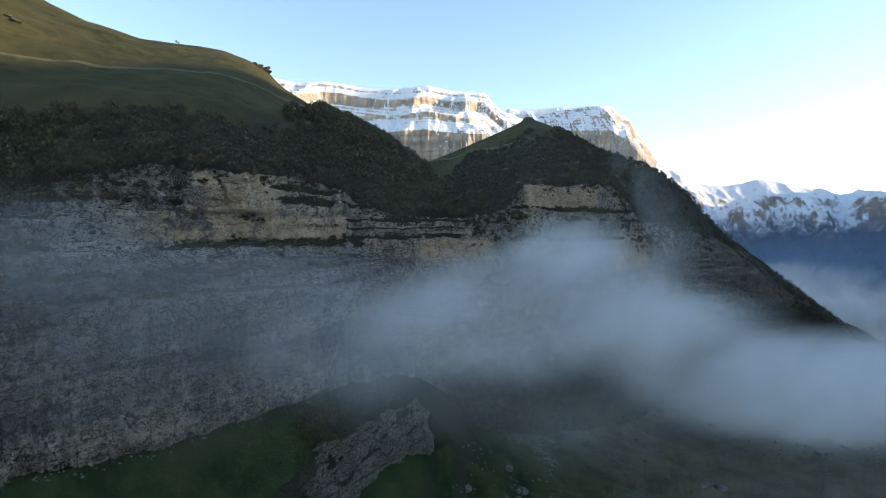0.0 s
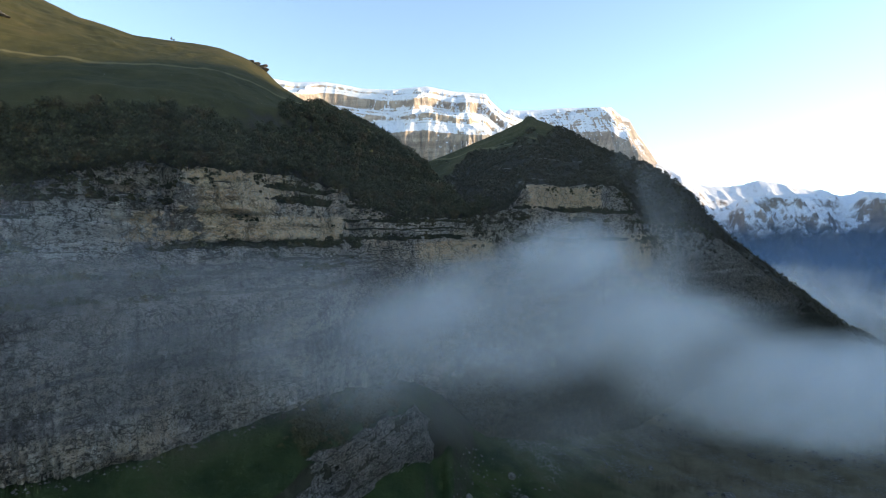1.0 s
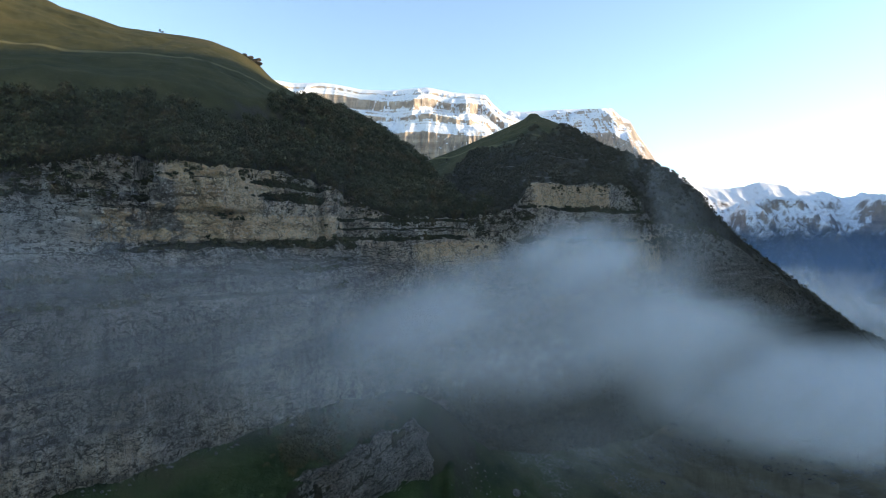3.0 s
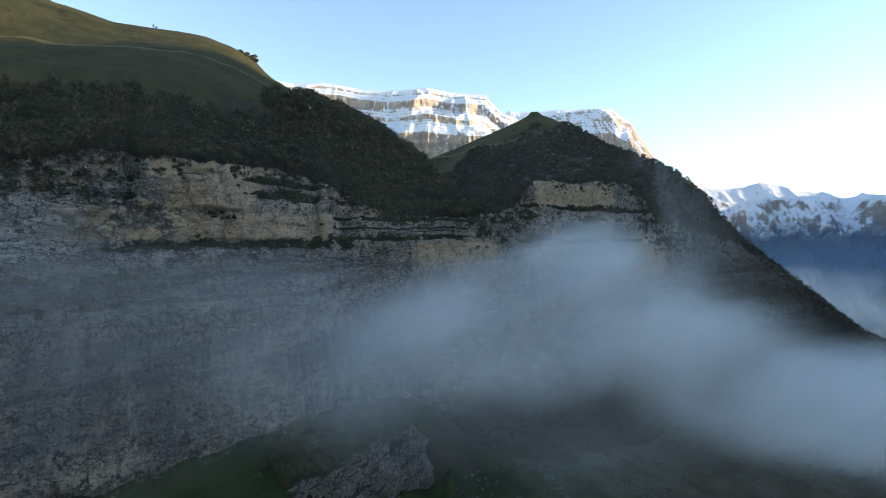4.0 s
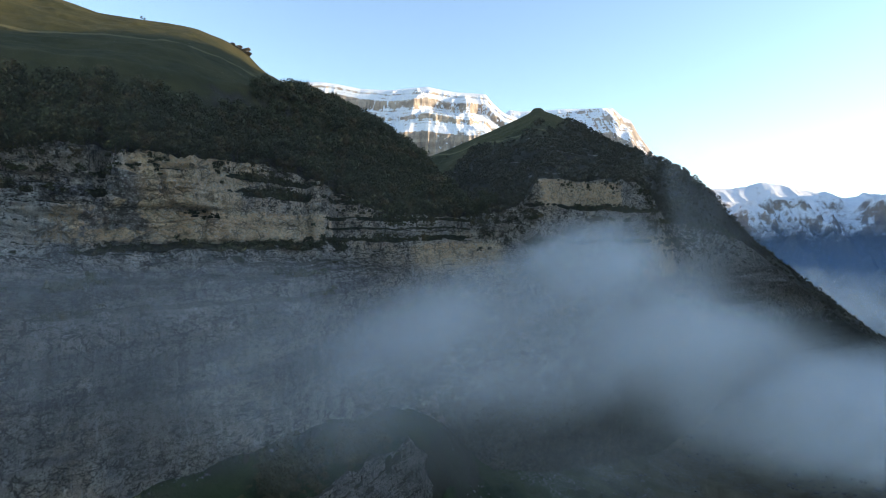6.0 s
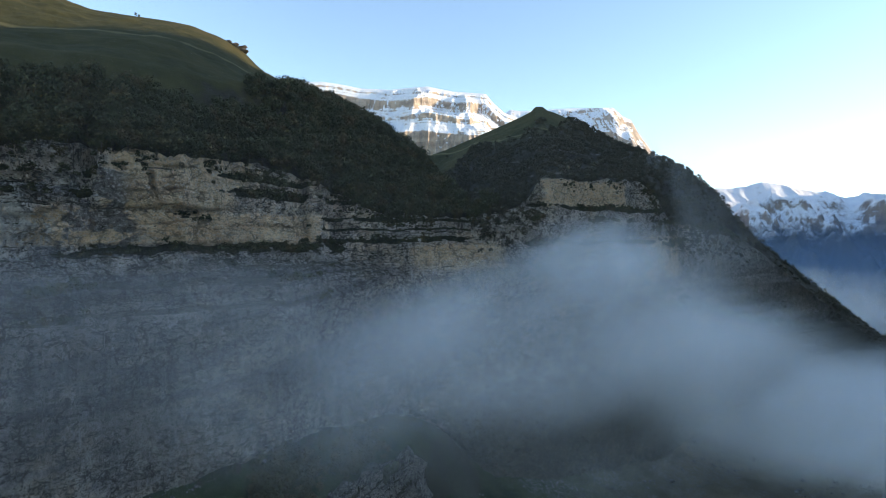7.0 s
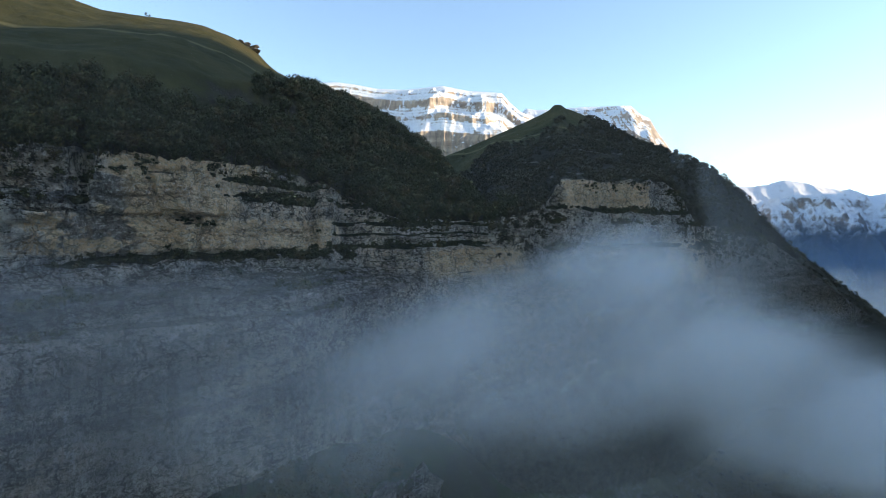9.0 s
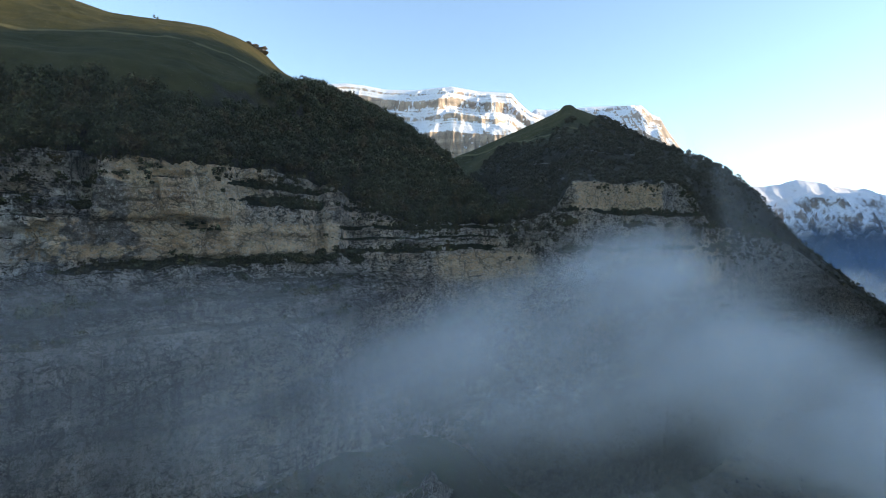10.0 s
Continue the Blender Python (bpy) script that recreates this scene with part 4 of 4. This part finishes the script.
for p in np.concatenate([APRONG.reshape(-1, 3)[rng.choice(len(w_), 4200, p=w_ / w_.sum())], foot_spots]):
    v = rng.normal(size=(6, 3)) * 0.10 + np.array(((1, 0, 0), (-1, 0, 0), (0, 1, 0), (0, -1, 0), (0, 0, 0.8), (0, 0, -0.6)))
    a = rng.uniform(0, 6.28)
    v = v @ np.array(((math.cos(a), math.sin(a), 0), (-math.sin(a), math.cos(a), 0), (0, 0, 1))) * (0.25 + 0.75 * rng.uniform() ** 2) + p
    for q in ((0, 2, 4, 4), (2, 1, 4, 4), (1, 3, 4, 4), (3, 0, 4, 4), (0, 3, 5, 5), (2, 0, 5, 5), (1, 2, 5, 5), (3, 1, 5, 5)):
        tiny.append((v[q[0]], v[q[1]], (v[q[1]] + v[q[2]]) / 2, v[q[2]]))
tagged(new("scree_stones", quads_mesh("scree_stones", np.array(tiny), STONE.m)), "loose grey stones strewn over the scree", "stones", kind="stuff")


# ---- mist ----
def mist_material(name, puffs, strength, grain, wisp, tint=(0.93, 0.93, 0.93)):
    """A thin veil of cloud: puffs are (centre, radii, weight)."""
    k = Mat(name)
    k.t.nodes.remove(k.b)
    warp = k.t.nodes.new("ShaderNodeVectorMath")
    warp.operation = "MULTIPLY_ADD"
    k.put(warp.inputs[0], k.node("ShaderNodeTexNoise", Vector=k.co, Scale=grain * 0.6, Detail=2.0).outputs[1])
    warp.inputs[1].default_value = (0.28 / grain,) * 3
    k.put(warp.inputs[2], k.co)
    k.co = warp.outputs[0]
    total = None
    for c, r, wgt in puffs:
        d = k.math("MULTIPLY", k.step(k.ball(tuple(Vector(c) + Vector((0.14 / grain,) * 3)), r), 1.25, 0.25), wgt)
        total = d if total is None else k.math("ADD", total, d)
    turn = k.node("ShaderNodeMapping", Vector=k.co)
    turn.inputs["Rotation"].default_value = (0, radians(24), 0)
    n = k.noise(1.0, 6, k.scaled(grain * 0.7, grain * 0.35, grain * 1.9, turn.outputs[0]), 0.63)
    n = k.math("ADD", k.math("MULTIPLY", k.step(n, 0.34, 0.66), wisp), 1.0 - wisp)
    alpha = k.math("MINIMUM", k.math("MULTIPLY", k.math("MULTIPLY", total, n), strength), 0.24)
    soft = k.node("ShaderNodeMixShader")
    dif, trl, clear = k.node("ShaderNodeBsdfDiffuse"), k.node("ShaderNodeBsdfTranslucent"), k.node("ShaderNodeBsdfTransparent")
    for q in (dif, trl):
        q.inputs[0].default_value = (*tint, 1)
    soft.inputs[0].default_value = 0.5
    k.t.links.new(dif.outputs[0], soft.inputs[1]), k.t.links.new(trl.outputs[0], soft.inputs[2])
    both = k.node("ShaderNodeMixShader")
    k.put(both.inputs[0], alpha)
    k.t.links.new(clear.outputs[0], both.inputs[1]), k.t.links.new(soft.outputs[0], both.inputs[2])
    k.t.links.new(both.outputs[0], k.t.nodes["Material Output"].inputs[0])
    return k.m


PUFFS = [
    # first, a broad faint haze over the whole cliff, added to lift the darks
    ((0, 300, 20), (420, 260, 110), 0.011),
    ((60, 308, -32), (100, 90, 33), 1.25), ((70, 318, -6), (40, 70, 20), 1.0), ((262, 395, -92), (120, 120, 34), 2.4), ((-20, 262, -38), (64, 80, 25), 0.65),
    ((-90, 215, -30), (80, 80, 30), 0.13), ((150, 355, -58), (70, 90, 32), 1.1), ((-150, 186, -2), (60, 60, 22), 0.3), ((80, 345, -90), (90, 90, 28), 0.16), ((-10, 275, -62), (66, 60, 22), 0.18),
    ((-72, 226, -9), (55, 60, 11), 0.12), ((112, 400, 60), (6, 70, 14), 0.22), ((128, 402, 42), (7, 70, 16), 0.26), ((136, 405, 22), (9, 70, 17), 0.26), ((146, 400, 0), (14, 70, 20), 0.3)]


def veil(P, puffs, material, label, slack=26):
    """One layer of mist, kept only where there is any."""
    ob = sheet("mist_veil", P, material)
    me = ob.data
    bm = bmesh.new()
    bm.from_mesh(me)
    gone = []
    for f in bm.faces:
        c = f.calc_center_median()
        if all(sum(((c[a] - q[a]) / (r[a] * 1.35 + slack)) ** 2 for a in range(3)) > 1 for q, r, _ in puffs):
            gone.append(f)
    bmesh.ops.delete(bm, geom=gone, context="FACES")
    bm.to_mesh(me)
    bm.free()
    return tagged(ob, label, "mist", "layers of the mist bank", "stuff")


# the tint's slight blue is the sky's light put into the mist
MIST = mist_material("mist", PUFFS, 0.20, 0.017, 0.70, (0.90, 0.93, 0.96))
mu = np.linspace(-.8, .95, 200)
mz = np.linspace(-150, 95, 70)[:, None]
base = line(mu, [(-.8, 178), (-.63, 196), (-.47, 214), (-.34, 236), (-.21, 258), (-.03, 318), (.143, 364), (.3, 412), (.45, 440), (.95, 500)])
for i in range(13):
    my = base * (0.955 - 0.016 * i) - 4 + 6 * lattice(mu * 9, mz / 40, i * 1.7, 121)
    veil(np.stack([mu * my, my, mz + 0 * my], -1), PUFFS, MIST, "thin drifting layer of grey morning mist")

# pale cloud lying low in the valley beyond the peak
FAR_PUFFS = [((900, 1250, -170), (330, 500, 60), 0.7), ((1150, 1500, -125), (280, 500, 45), 0.5), ((750, 1170, -85), (110, 400, 55), 1.3)]
FAR_MIST = mist_material("valley_mist", FAR_PUFFS, 0.8, 0.011, 0.98)
fu = np.linspace(.45, 1.0, 90)
fz = np.linspace(-215, 60, 50)[:, None]
for i in range(6):
    fy = 1150 + 90 * i + 40 * lattice(fu * 9, fz / 90, i * 1.3, 141)
    veil(np.stack([fu * fy, fy, fz + 0 * fy], -1), FAR_PUFFS, FAR_MIST, "pale bank of cloud low in the far valley", 80)

# blue air in the deep valley: scattered light put into tinted sheets
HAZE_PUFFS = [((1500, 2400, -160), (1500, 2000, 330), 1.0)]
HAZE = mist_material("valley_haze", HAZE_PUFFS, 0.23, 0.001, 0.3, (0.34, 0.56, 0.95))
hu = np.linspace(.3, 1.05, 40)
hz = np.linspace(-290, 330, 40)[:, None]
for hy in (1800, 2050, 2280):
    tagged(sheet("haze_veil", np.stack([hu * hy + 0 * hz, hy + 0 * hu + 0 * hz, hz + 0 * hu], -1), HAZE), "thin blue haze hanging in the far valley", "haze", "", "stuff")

# bits on the hill's skyline: bushes, and stones
for u0, dy, k0 in ((-.452, -3, 0), (-.447, -1, 2)):
    i = int(np.argmin(np.abs(U - u0)))
    j = int(np.argmin(np.abs(HY[:, i] - top_y[i] - dy)))
    ob = copy_thing(kinds[k0], Matrix.Identity(4))
    ob.matrix_basis = Matrix.Translation(HILL[j, i]) @ Matrix.Scale(0.34, 4)
    tagged(ob, "low windblown bush on the grassy hilltop", group="bushes on the hilltop")
for u0, dy, s_ in ((-.305, -6, 4.5), (-.312, -4, 3.2), (-.298, -9, 3.6), (-.319, -2, 2.5), (-.725, -92, 2.6), (-.735, -90, 2.0)):
    i = int(np.argmin(np.abs(U - u0)))
    j = int(np.argmin(np.abs(HY[:, i] - top_y[i] - dy)))
    ob = new("boulder", stones[int(s_ * 10) % 7])
    ob.matrix_world = Matrix.Translation(HILL[j, i]) @ pose(0, 0, 0, 0, 12, 40 * s_) @ Matrix.Diagonal((s_ * 1.5, s_, s_ * 0.38, 1))
    tagged(ob, "weathered rock outcrop in the hill's turf", "rock", "rocks on the hilltop")
